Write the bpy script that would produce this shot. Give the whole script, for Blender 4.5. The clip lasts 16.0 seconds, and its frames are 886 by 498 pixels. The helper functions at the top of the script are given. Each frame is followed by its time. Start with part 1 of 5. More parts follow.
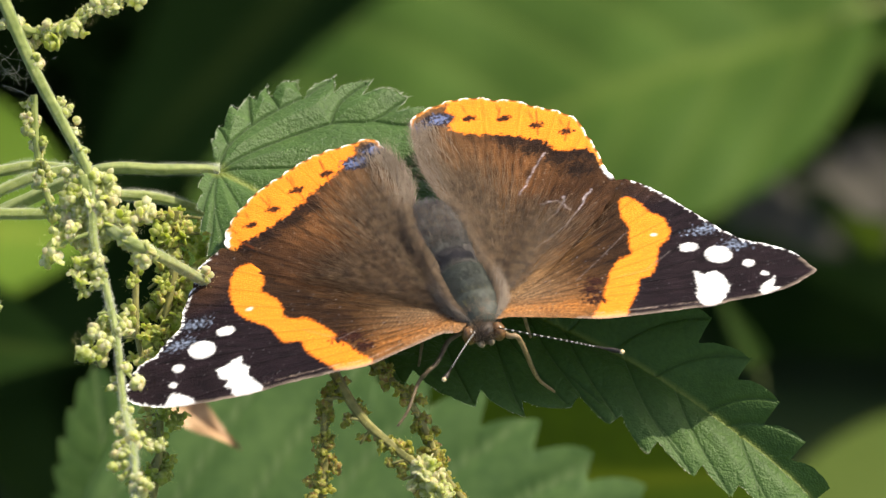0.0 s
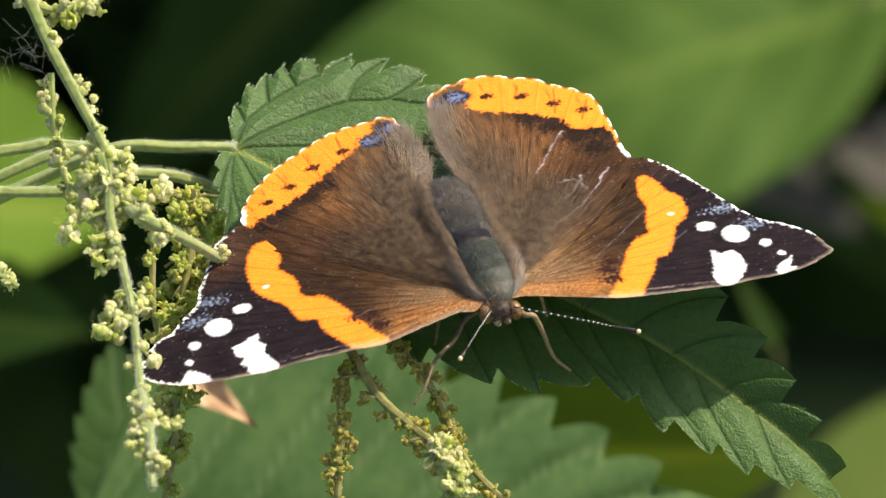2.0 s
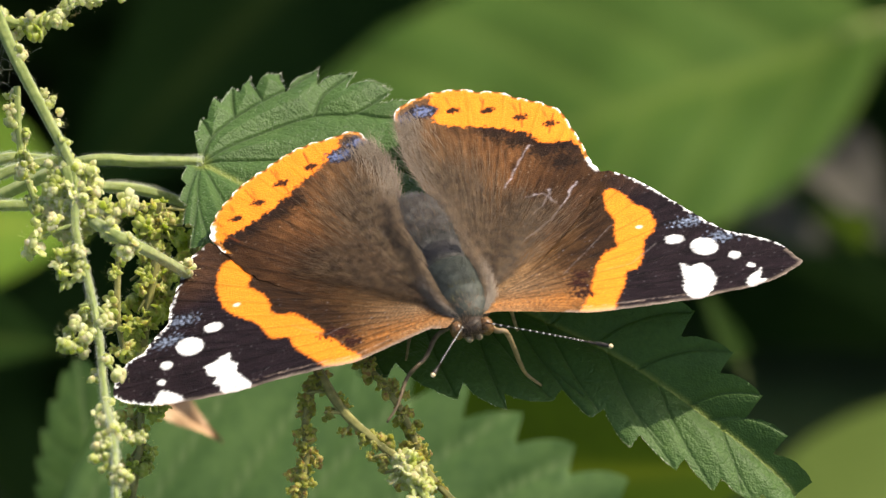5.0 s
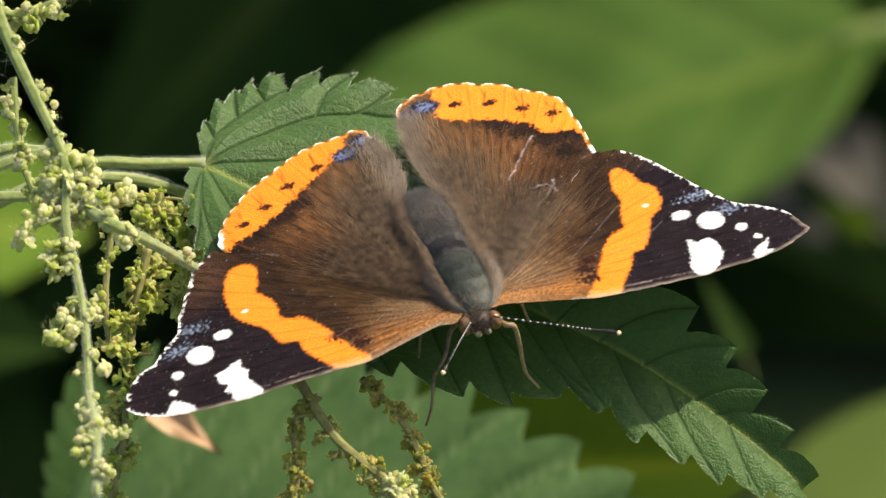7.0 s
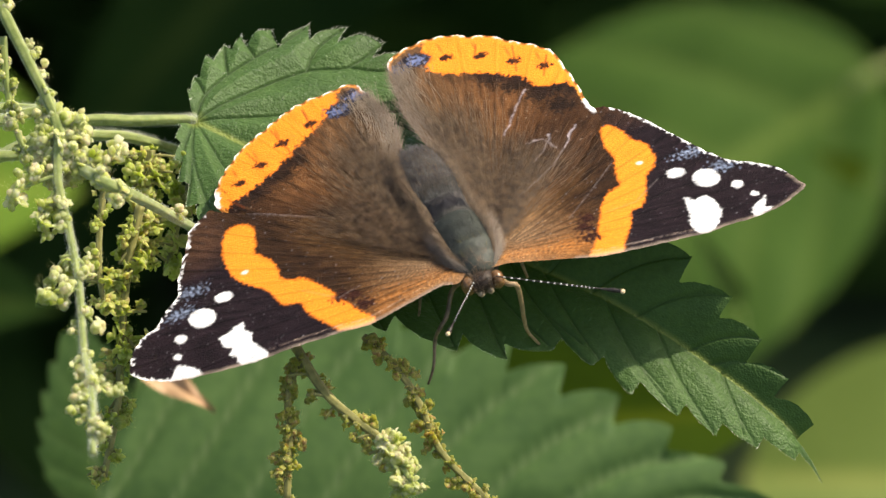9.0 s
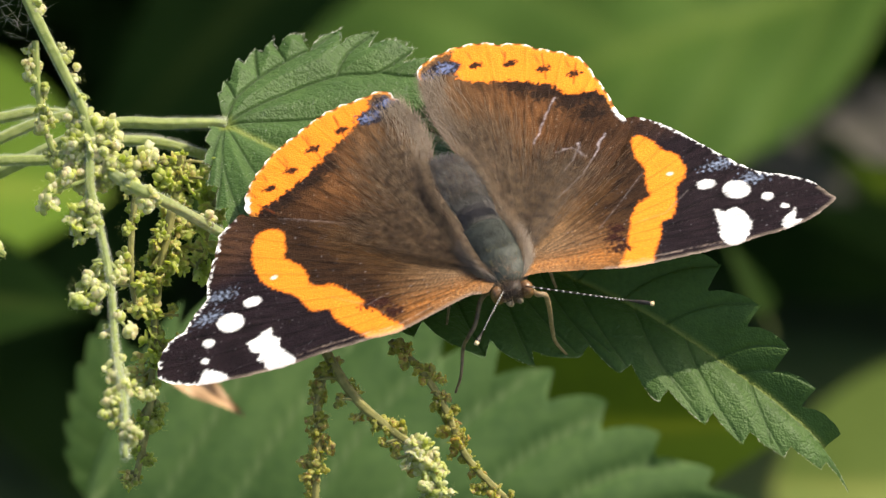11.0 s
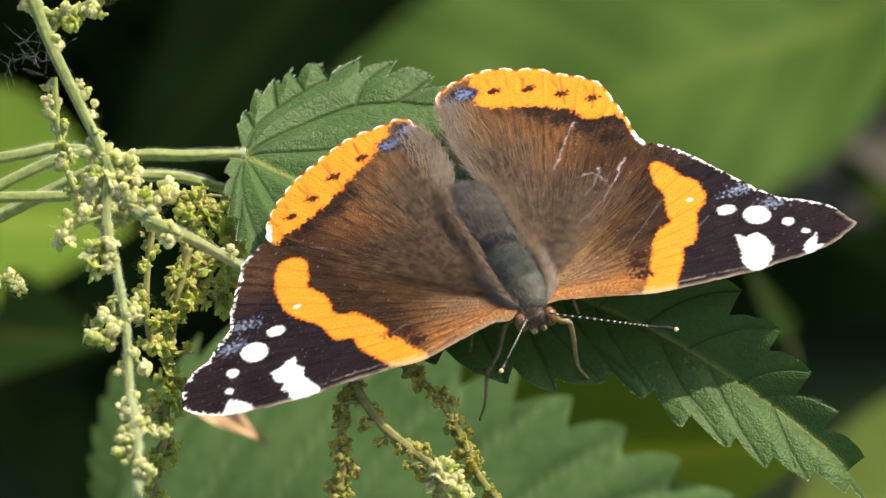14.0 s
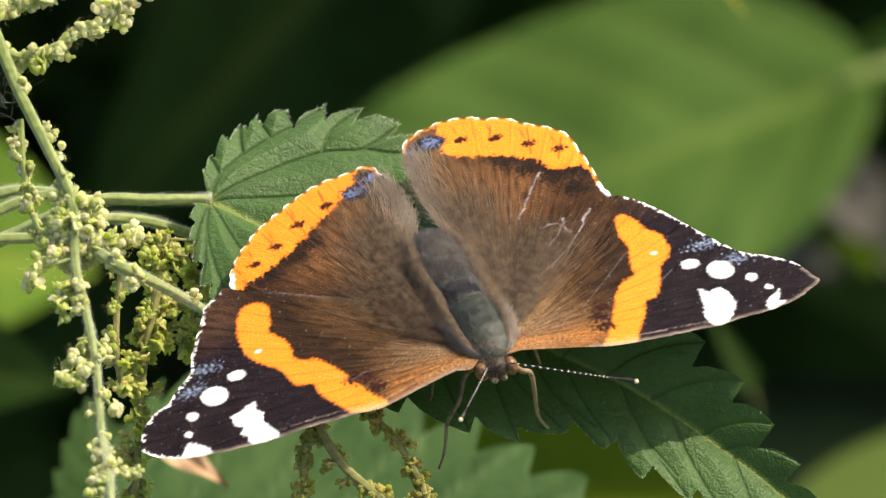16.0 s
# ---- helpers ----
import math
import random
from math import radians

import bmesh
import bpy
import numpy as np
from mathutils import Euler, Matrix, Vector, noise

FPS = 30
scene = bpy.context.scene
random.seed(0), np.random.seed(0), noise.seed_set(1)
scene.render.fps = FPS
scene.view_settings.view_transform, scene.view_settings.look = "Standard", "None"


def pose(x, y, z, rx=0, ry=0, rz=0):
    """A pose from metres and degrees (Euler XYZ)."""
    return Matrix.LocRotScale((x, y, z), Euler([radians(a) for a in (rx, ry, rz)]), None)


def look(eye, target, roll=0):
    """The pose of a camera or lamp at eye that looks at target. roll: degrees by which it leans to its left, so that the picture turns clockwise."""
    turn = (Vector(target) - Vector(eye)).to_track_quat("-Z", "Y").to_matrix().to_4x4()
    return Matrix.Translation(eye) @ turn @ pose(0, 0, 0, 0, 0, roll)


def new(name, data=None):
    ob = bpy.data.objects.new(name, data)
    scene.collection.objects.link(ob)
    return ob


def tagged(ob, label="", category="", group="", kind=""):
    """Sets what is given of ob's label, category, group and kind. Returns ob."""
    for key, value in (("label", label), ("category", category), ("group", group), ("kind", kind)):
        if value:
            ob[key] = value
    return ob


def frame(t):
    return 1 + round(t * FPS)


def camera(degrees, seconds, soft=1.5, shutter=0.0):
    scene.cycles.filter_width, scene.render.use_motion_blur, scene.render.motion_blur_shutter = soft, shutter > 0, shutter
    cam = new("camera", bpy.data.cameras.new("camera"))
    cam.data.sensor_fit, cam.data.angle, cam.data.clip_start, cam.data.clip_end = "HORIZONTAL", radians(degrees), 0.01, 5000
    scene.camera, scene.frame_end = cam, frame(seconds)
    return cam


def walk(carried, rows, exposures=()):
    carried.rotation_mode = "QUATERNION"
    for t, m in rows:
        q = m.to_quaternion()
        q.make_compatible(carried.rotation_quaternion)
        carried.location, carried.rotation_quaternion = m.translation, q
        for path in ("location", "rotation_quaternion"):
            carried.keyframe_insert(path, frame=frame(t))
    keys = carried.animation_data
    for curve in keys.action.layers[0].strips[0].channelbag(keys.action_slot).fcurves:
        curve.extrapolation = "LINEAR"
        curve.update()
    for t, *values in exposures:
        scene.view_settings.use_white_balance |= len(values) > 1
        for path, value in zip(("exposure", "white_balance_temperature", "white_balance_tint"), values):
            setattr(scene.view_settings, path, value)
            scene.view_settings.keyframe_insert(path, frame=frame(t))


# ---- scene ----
# The clip's camera: a long lens, hand-held, 0.7 m from a butterfly on a nettle leaf, looking down by 38 degrees.
DIST, TILT = 0.70, radians(38)
cam = camera(6.106, 16.0, soft=1.25)
cam.data.dof.use_dof = True
cam.data.dof.focus_distance = 0.711
cam.data.dof.aperture_fstop = 62
cam.data.dof.aperture_blades = 0
PATH = (  # seconds, then the camera's turn in degrees
    (0, 52, -0, 0),
    (0.5, 51.96, 0.0053, -0.0438),
    (1, 51.9448, 0.058, -0.0512),
    (1.5, 51.8838, 0.0336, 0.0347),
    (2, 51.8482, 0.0369, 0.118),
    (2.5, 51.8777, -0.1848, 0.1827),
    (3, 51.941, -0.4385, 0.2907),
    (3.5, 51.8696, -0.3505, 0.282),
    (4, 51.8053, -0.1922, 0.3371),
    (4.5, 51.9125, -0.2713, 0.2192),
    (4.7, 51.9516, -0.2893, 0.1293),
    (6.8, 51.9318, 0.3866, -0.4308),
    (7, 51.939, 0.3903, -0.4196),
    (7.5, 51.9312, 0.3625, -0.0967),
    (8, 52.0416, 0.4361, -0.2896),
    (8.5, 52.2949, -1.4742, 0.954),
    (9, 51.6126, 0.9047, -0.8935),
    (9.5, 51.5949, 0.5168, -0.5146),
    (10, 51.6635, 0.5563, -0.4011),
    (10.2, 51.6564, 0.5259, -0.3023),
    (12.3, 51.7093, 0.76, -0.5532),
    (12.5, 51.7961, 0.8014, -0.5065),
    (13, 51.7917, 0.5814, -0.3993),
    (13.5, 51.743, 1.2004, -0.9007),
    (14, 51.8479, 1.2768, -0.7484),
    (14.5, 51.9748, 1.1142, -0.8166),
    (15, 52.1024, 0.9598, -0.8615),
    (15.5, 52.1461, 0.8385, -0.7822),
    (16, 52.1833, 0.5323, -0.4792),
)

EYE = (0.0, -DIST * math.cos(TILT), 0.70 + DIST * math.sin(TILT))
walk(cam, [(r[0], pose(*EYE, r[1], r[2], r[3])) for r in PATH], exposures=((0.0, 0.56), (1.5, 0.62), (4.5, 0.57), (7.0, 0.47), (8.0, 0.54), (9.0, 0.53), (10.0, 0.43), (12.5, 0.68), (14.5, 0.56), (16.0, 0.63)))

# ---- sky, sun ----
SUN_ELEVATION, SUN_AZIMUTH = 56.0, 68.0   # azimuth from +y, positive towards +x
world = bpy.data.worlds.new("sky")
scene.world = world
world.use_nodes = True
sky = world.node_tree.nodes.new("ShaderNodeTexSky")
sky.sky_type, sky.sun_disc = "NISHITA", False
sky.air_density, sky.dust_density, sky.ozone_density = 0.9, 4.0, 0.3
sky.sun_elevation, sky.sun_rotation = radians(SUN_ELEVATION), radians(SUN_AZIMUTH)
back = world.node_tree.nodes["Background"]
world.node_tree.links.new(sky.outputs[0], back.inputs[0])
back.inputs[1].default_value = 0.145
sun_light = bpy.data.lights.new("sun", "SUN")
sun_light.energy, sun_light.angle, sun_light.color = 3.85, radians(0.6), (1.0, 0.895, 0.70)
sun = new("sun", sun_light)
_el, _az = radians(SUN_ELEVATION), radians(SUN_AZIMUTH)
SUN_DIR = Vector((math.sin(_az) * math.cos(_el), math.cos(_az) * math.cos(_el), math.sin(_el)))
sun.matrix_world = look(SUN_DIR * 5, (0, 0, 0))

# ---- places: millimetres right, up and towards the camera, seen from the camera's first pose ----
SU, SV, SW = Vector((1, 0, 0)), Vector((0, math.sin(TILT), math.cos(TILT))), Vector((0, -math.cos(TILT), math.sin(TILT)))
MID = Vector((0, 0, 0.70))


def st(u, v, w):
    return MID + (SU * u + SV * v + SW * w) * 0.001


def seen(u, v, w):
    """A place w mm before the subject's plane that shows at u, v of that plane."""
    k = 1 - w / 700.0
    return st(u * k, v * k, w)


# ---- materials ----
def nodes_of(name):
    m = bpy.data.materials.new(name)
    m.use_nodes = True
    t = m.node_tree
    return m, t, t.nodes["Principled BSDF"], t.nodes["Material Output"]


def noise_node(t, scale, detail=3.0, coords=None):
    n = t.nodes.new("ShaderNodeTexNoise")
    n.inputs["Scale"].default_value, n.inputs["Detail"].default_value = scale, detail
    if coords:
        t.links.new(coords, n.inputs["Vector"])
    return n


def ramp(t, source, stops):
    r = t.nodes.new("ShaderNodeValToRGB")
    while len(r.color_ramp.elements) < len(stops):
        r.color_ramp.elements.new(0.5)
    for e, (p, c) in zip(r.color_ramp.elements, stops):
        e.position, e.color = p, (*c, 1)
    t.links.new(source, r.inputs[0])
    return r.outputs[0]


def bump(t, p, height, strength, distance):
    b = t.nodes.new("ShaderNodeBump")
    b.inputs["Strength"].default_value, b.inputs["Distance"].default_value = strength, distance
    t.links.new(height, b.inputs["Height"])
    t.links.new(b.outputs[0], p.inputs["Normal"])
    return b


def leaf_material(name, dark, light, through_colour, rough=0.5, glow=0.3, scale=900, relief=0.0002, quilt=True, gloss=0.16, sheen=0.0, rib=None):
    """A green leaf: mottled, finely quilted, letting some light through."""
    m, t, p, out = nodes_of(name)
    co = t.nodes.new("ShaderNodeTexCoord").outputs["Object"]
    big, fine = noise_node(t, scale * 0.12, 4, co), noise_node(t, scale * 1.6, 4, co)
    mix = t.nodes.new("ShaderNodeMath")
    mix.operation = "MULTIPLY_ADD"
    t.links.new(fine.outputs[0], mix.inputs[0])
    mix.inputs[1].default_value = 0.45
    half = t.nodes.new("ShaderNodeMath")
    half.operation = "MULTIPLY"
    t.links.new(big.outputs[0], half.inputs[0])
    half.inputs[1].default_value = 0.6
    t.links.new(half.outputs[0], mix.inputs[2])
    colour = ramp(t, mix.outputs[0], [(0.36, dark), (0.66, light)])
    at = t.nodes.new("ShaderNodeAttribute")
    at.attribute_name = "vein"
    veined = t.nodes.new("ShaderNodeMix")
    veined.data_type = "RGBA"
    t.links.new(at.outputs["Fac"], veined.inputs[0])
    t.links.new(colour, veined.inputs[6])
    veined.inputs[7].default_value = (*(rib or (light[0] * 1.6 + 0.01, light[1] * 1.3 + 0.01, light[2] * 1.5)), 1)
    # side veins: the shade of their grooves is put in as a deeper green
    deep = t.nodes.new("ShaderNodeAttribute")
    deep.attribute_name = "side_vein"
    tint = t.nodes.new("ShaderNodeMix")
    tint.data_type = "RGBA"
    t.links.new(deep.outputs["Fac"], tint.inputs[0])
    t.links.new(veined.outputs[2], tint.inputs[6])
    tint.inputs[7].default_value = (dark[0] * 0.62, dark[1] * 0.68, dark[2] * 0.6, 1)
    t.links.new(tint.outputs[2], p.inputs["Base Color"])
    p.inputs["Roughness"].default_value = rough
    p.inputs["Specular IOR Level"].default_value = gloss
    if quilt:
        # a net of fine sunken veinlets drawn out across the blade, and a pebbled grain
        stretch = t.nodes.new("ShaderNodeMapping")
        stretch.inputs["Scale"].default_value = (0.75, 1.0, 1.0)
        t.links.new(co, stretch.inputs["Vector"])
        vo = t.nodes.new("ShaderNodeTexVoronoi")
        vo.feature = "DISTANCE_TO_EDGE"
        vo.inputs["Scale"].default_value = scale * 0.62
        t.links.new(stretch.outputs[0], vo.inputs["Vector"])
        net = t.nodes.new("ShaderNodeMapRange")
        net.interpolation_type = "SMOOTHSTEP"
        net.inputs["From Max"].default_value = 0.16
        t.links.new(vo.outputs["Distance"], net.inputs["Value"])
        pebble = t.nodes.new("ShaderNodeTexVoronoi")
        pebble.feature = "SMOOTH_F1"
        pebble.inputs["Scale"].default_value = scale * 3.8
        t.links.new(co, pebble.inputs["Vector"])
        both = t.nodes.new("ShaderNodeMath")
        both.operation = "MULTIPLY_ADD"
        t.links.new(pebble.outputs["Distance"], both.inputs[0])
        both.inputs[1].default_value = -0.6
        weak = t.nodes.new("ShaderNodeMath")
        weak.operation = "MULTIPLY"
        weak.inputs[1].default_value = 0.05
        t.links.new(net.outputs[0], weak.inputs[0])
        t.links.new(weak.outputs[0], both.inputs[2])
        bump(t, p, both.outputs[0], 0.65, relief)
        p.inputs["Sheen Weight"].default_value = sheen
        p.inputs["Sheen Roughness"].default_value = 0.45
        p.inputs["Sheen Tint"].default_value = (0.85, 1.0, 0.62, 1)
    trans = t.nodes.new("ShaderNodeBsdfTranslucent")
    trans.inputs[0].default_value = (*through_colour, 1)
    mixer = t.nodes.new("ShaderNodeMixShader")
    mixer.inputs[0].default_value = glow
    t.links.new(p.outputs[0], mixer.inputs[1])
    t.links.new(trans.outputs[0], mixer.inputs[2])
    t.links.new(mixer.outputs[0], out.inputs[0])
    return m


def plain_material(name, dark, light, scale=1500, rough=0.6, relief=0.0001, sheen=0.0, glow=0.0):
    m, t, p, out = nodes_of(name)
    co = t.nodes.new("ShaderNodeTexCoord").outputs["Object"]
    n = noise_node(t, scale, 5, co)
    t.links.new(ramp(t, n.outputs[0], [(0.32, dark), (0.68, light)]), p.inputs["Base Color"])
    p.inputs["Roughness"].default_value = rough
    p.inputs["Sheen Weight"].default_value = sheen
    if relief:
        bump(t, p, n.outputs[0], 0.5, relief)
    if glow:
        trans = t.nodes.new("ShaderNodeBsdfTranslucent")
        trans.inputs[0].default_value = (*light, 1)
        mixer = t.nodes.new("ShaderNodeMixShader")
        mixer.inputs[0].default_value = glow
        t.links.new(p.outputs[0], mixer.inputs[1])
        t.links.new(trans.outputs[0], mixer.inputs[2])
        t.links.new(mixer.outputs[0], out.inputs[0])
    return m


def flower_material(name, green, cream, dark, brown):
    """Small flowers: each knot its own mix of green and cream, letting light through."""
    m, t, p, out = nodes_of(name)
    co = t.nodes.new("ShaderNodeTexCoord").outputs["Object"]
    own = t.nodes.new("ShaderNodeObjectInfo").outputs["Random"]
    n = noise_node(t, 1700, 4, co)
    bud = t.nodes.new("ShaderNodeNewGeometry").outputs["Random Per Island"]
    mean = t.nodes.new("ShaderNodeMath")
    mean.operation = "MULTIPLY_ADD"
    t.links.new(bud, mean.inputs[0])
    mean.inputs[1].default_value = 0.6
    part_own = t.nodes.new("ShaderNodeMath")
    part_own.operation = "MULTIPLY"
    t.links.new(own, part_own.inputs[0])
    part_own.inputs[1].default_value = 0.5
    t.links.new(part_own.outputs[0], mean.inputs[2])
    add = t.nodes.new("ShaderNodeMath")
    add.operation = "MULTIPLY_ADD"
    t.links.new(mean.outputs[0], add.inputs[0])
    add.inputs[1].default_value = 0.55
    t.links.new(n.outputs[0], add.inputs[2])
    c = ramp(t, add.outputs[0], [(0.36, dark), (0.52, green), (0.78, tuple((a + b) / 2 for a, b in zip(green, cream))), (0.92, cream), (1.06, brown)])
    t.links.new(c, p.inputs["Base Color"])
    p.inputs["Roughness"].default_value = 0.3
    p.inputs["Subsurface Weight"].default_value = 0.6
    p.inputs["Subsurface Radius"].default_value = (0.0006, 0.0006, 0.0003)
    p.inputs["Subsurface Scale"].default_value = 1.0
    p.inputs["Sheen Weight"].default_value = 0.4
    bump(t, p, n.outputs[0], 0.8, 0.0002)
    trans = t.nodes.new("ShaderNodeBsdfTranslucent")
    t.links.new(c, trans.inputs[0])
    mixer = t.nodes.new("ShaderNodeMixShader")
    mixer.inputs[0].default_value = 0.6
    t.links.new(p.outputs[0], mixer.inputs[1])
    t.links.new(trans.outputs[0], mixer.inputs[2])
    t.links.new(mixer.outputs[0], out.inputs[0])
    return m


def wing_material():
    """Scales: the wing's own pattern from its colour layer, broken by a fine grain, faintly silky."""
    m, t, p, out = nodes_of("wing_scales")
    at = t.nodes.new("ShaderNodeAttribute")
    at.attribute_name = "scales"
    co = t.nodes.new("ShaderNodeTexCoord").outputs["Object"]
    fine = noise_node(t, 6500, 4, co)
    fac = t.nodes.new("ShaderNodeMapRange")
    fac.inputs["From Min"].default_value, fac.inputs["From Max"].default_value = 0.3, 0.7
    fac.inputs["To Min"].default_value, fac.inputs["To Max"].default_value = 0.88, 1.12
    t.links.new(fine.outputs[0], fac.inputs["Value"])
    mul = t.nodes.new("ShaderNodeVectorMath")
    mul.operation = "MULTIPLY"
    t.links.new(at.outputs["Color"], mul.inputs[0])
    t.links.new(fac.outputs[0], mul.inputs[1])
    # glints put into the colour: single scales brightened as if they caught the light
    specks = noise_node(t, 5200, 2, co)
    painted_glint = t.nodes.new("ShaderNodeMapRange")
    painted_glint.inputs["From Min"].default_value, painted_glint.inputs["From Max"].default_value = 0.62, 0.76
    painted_glint.inputs["To Min"].default_value, painted_glint.inputs["To Max"].default_value = 1.0, 1.6
    t.links.new(specks.outputs[0], painted_glint.inputs["Value"])
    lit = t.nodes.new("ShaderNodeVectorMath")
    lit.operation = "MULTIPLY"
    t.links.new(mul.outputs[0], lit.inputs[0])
    t.links.new(painted_glint.outputs[0], lit.inputs[1])
    t.links.new(lit.outputs[0], p.inputs["Base Color"])
    p.inputs["Roughness"].default_value = 0.5
    p.inputs["Specular IOR Level"].default_value = 0.07
    bump(t, p, fine.outputs[0], 0.8, 0.00012)
    return m


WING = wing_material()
FUR = plain_material("brown_fur", (0.022, 0.018, 0.016), (0.070, 0.060, 0.052), 2500, 0.8)
FUR_GREY = plain_material("grey_green_fur", (0.015, 0.019, 0.014), (0.046, 0.052, 0.036), 2500, 0.6)
HAIR = plain_material("brown_hair", (0.065, 0.040, 0.020), (0.240, 0.160, 0.090), 1400, 0.5, relief=0)
HAIR_GREY = plain_material("grey_hair", (0.016, 0.020, 0.015), (0.052, 0.056, 0.040), 400, 0.5, relief=0)
HAIR_PALE = plain_material("pale_hair", (0.19, 0.14, 0.095), (0.36, 0.28, 0.20), 220, 0.5, relief=0)
HAIR_WING = plain_material("wing_hair", (0.045, 0.026, 0.012), (0.180, 0.112, 0.057), 1400, 0.5, relief=0)
HAIR_DARK = plain_material("dark_brown_hair", (0.042, 0.037, 0.034), (0.155, 0.142, 0.130), 900, 0.5, relief=0)
HAIR_TUFT = plain_material("grey_brown_tuft_hair", (0.14, 0.11, 0.085), (0.34, 0.28, 0.22), 400, 0.45, relief=0)
HAIR_OLIVE = plain_material("olive_hair", (0.07, 0.06, 0.015), (0.16, 0.14, 0.04), 400, 0.5, relief=0)
HAIR_BLACK = plain_material("violet_black_hair", (0.008, 0.007, 0.008), (0.030, 0.026, 0.030), 900, 0.5, relief=0)
EYE_MAT = plain_material("brown_eye", (0.09, 0.042, 0.015), (0.22, 0.115, 0.045), 4000, 0.25)
FACE = plain_material("dark_face", (0.012, 0.009, 0.007), (0.06, 0.035, 0.02), 4000, 0.6)
SHANK = plain_material("straw_leg", (0.18, 0.12, 0.06), (0.38, 0.27, 0.145), 3000, 0.5)
# darker copy of the leg colour, standing for shade on the left legs
SHANK_SHADED = plain_material("shaded_straw_leg", (0.075, 0.052, 0.028), (0.20, 0.145, 0.08), 2000, 0.5)
PALP = plain_material("cream_palp", (0.13, 0.09, 0.05), (0.40, 0.31, 0.19), 3000, 0.6)
FEELER = plain_material("black_feeler", (0.008, 0.006, 0.005), (0.03, 0.02, 0.012), 4000, 0.5)
FEELER_RING = plain_material("white_ring", (0.55, 0.53, 0.48), (0.75, 0.72, 0.66), 4000, 0.5)
CLUB_TIP = plain_material("orange_club_tip", (0.75, 0.50, 0.24), (0.9, 0.75, 0.5), 4000, 0.4)
NETTLE = leaf_material("nettle_green", (0.034, 0.075, 0.013), (0.064, 0.125, 0.026), (0.09, 0.18, 0.014), 0.55, 0.15, 1500, 0.00020, True, 0.32, 0.10, (0.17, 0.21, 0.04))
NETTLE_LOW = leaf_material("nettle_green_low", (0.040, 0.082, 0.024), (0.088, 0.150, 0.044), (0.12, 0.26, 0.04), 0.6, 0.25, 450, 0.00006, rib=(0.17, 0.23, 0.10))
BROAD = leaf_material("broad_green", (0.047, 0.094, 0.015), (0.094, 0.168, 0.030), (0.17, 0.30, 0.04), 0.45, 0.3, 300, 0.0004, False)
BRIGHT = leaf_material("bright_green", (0.088, 0.155, 0.013), (0.135, 0.222, 0.027), (0.25, 0.42, 0.035), 0.45, 0.35, 300, 0.0004, False)
PALE = leaf_material("pale_green", (0.105, 0.150, 0.026), (0.155, 0.212, 0.044), (0.24, 0.34, 0.055), 0.5, 0.25, 300, 0.0004, False)
OLIVE = leaf_material("olive_green", (0.021, 0.038, 0.003), (0.036, 0.062, 0.004), (0.10, 0.18, 0.005), 0.75, 0.25, 300, 0.0004, False, 0.03)
# leaf green darkened in its own colour to stand for deep shade
SHADE_LEAF = leaf_material("shade_darkened_green", (0.011, 0.026, 0.005), (0.026, 0.052, 0.010), (0.04, 0.085, 0.017), 0.6, 0.2, 60, 0.0004, False, 0.03)
YELLOW = plain_material("yellow_shoot", (0.30, 0.31, 0.02), (0.52, 0.50, 0.05), 900, 0.6, 0.0001, 0.1, 0.2)
STEM_OLIVE = plain_material("olive_stem", (0.16, 0.16, 0.035), (0.34, 0.31, 0.09), 1500, 0.65, 0.0002, 0.2, 0.15)
STEM = plain_material("pale_green_stem", (0.21, 0.28, 0.06), (0.44, 0.50, 0.15), 1600, 0.5, 0.00015, 0.4, 0.28)
FLOWER = flower_material("yellow_green_flowers", (0.60, 0.67, 0.12), (1.0, 0.985, 0.68), (0.35, 0.44, 0.055), (0.91, 0.83, 0.52))
# duller copy of the flower colours, standing for half shade
FLOWER_DULL = flower_material("half_shade_flowers", (0.44, 0.54, 0.06), (0.86, 0.86, 0.30), (0.22, 0.31, 0.03), (0.74, 0.64, 0.24))
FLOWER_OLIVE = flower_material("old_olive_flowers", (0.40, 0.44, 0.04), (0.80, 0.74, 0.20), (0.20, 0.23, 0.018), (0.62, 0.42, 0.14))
DRY = plain_material("dry_leaf", (0.25, 0.135, 0.055), (0.45, 0.28, 0.14), 500, 0.6)
SOIL = plain_material("grassy_soil", (0.03, 0.045, 0.012), (0.085, 0.13, 0.03), 25, 0.9, 0.01)
STONE = plain_material("grey_dead_leaf", (0.035, 0.032, 0.026), (0.08, 0.073, 0.06), 60, 0.85, 0.002)
BARK = plain_material("hair_white", (0.55, 0.60, 0.44), (0.72, 0.75, 0.6), 900, 0.5, relief=0)


# ---- building helpers ----
def part(name, mesh, material, parent=None, label=""):
    me = mesh
    if isinstance(mesh, bmesh.types.BMesh):
        me = bpy.data.meshes.new(name)
        mesh.to_mesh(me)
        mesh.free()
    if material and not me.materials:
        me.materials.append(material)
    ob = new(name, me)
    if parent:
        ob.parent = parent
    if label:
        ob["label"] = label
    return ob


def raw(name, verts, faces, smooth=True):
    me = bpy.data.meshes.new(name)
    me.from_pydata([tuple(v) for v in verts], [], faces)
    me.update()
    if smooth:
        me.polygons.foreach_set("use_smooth", [True] * len(me.polygons))
    return me


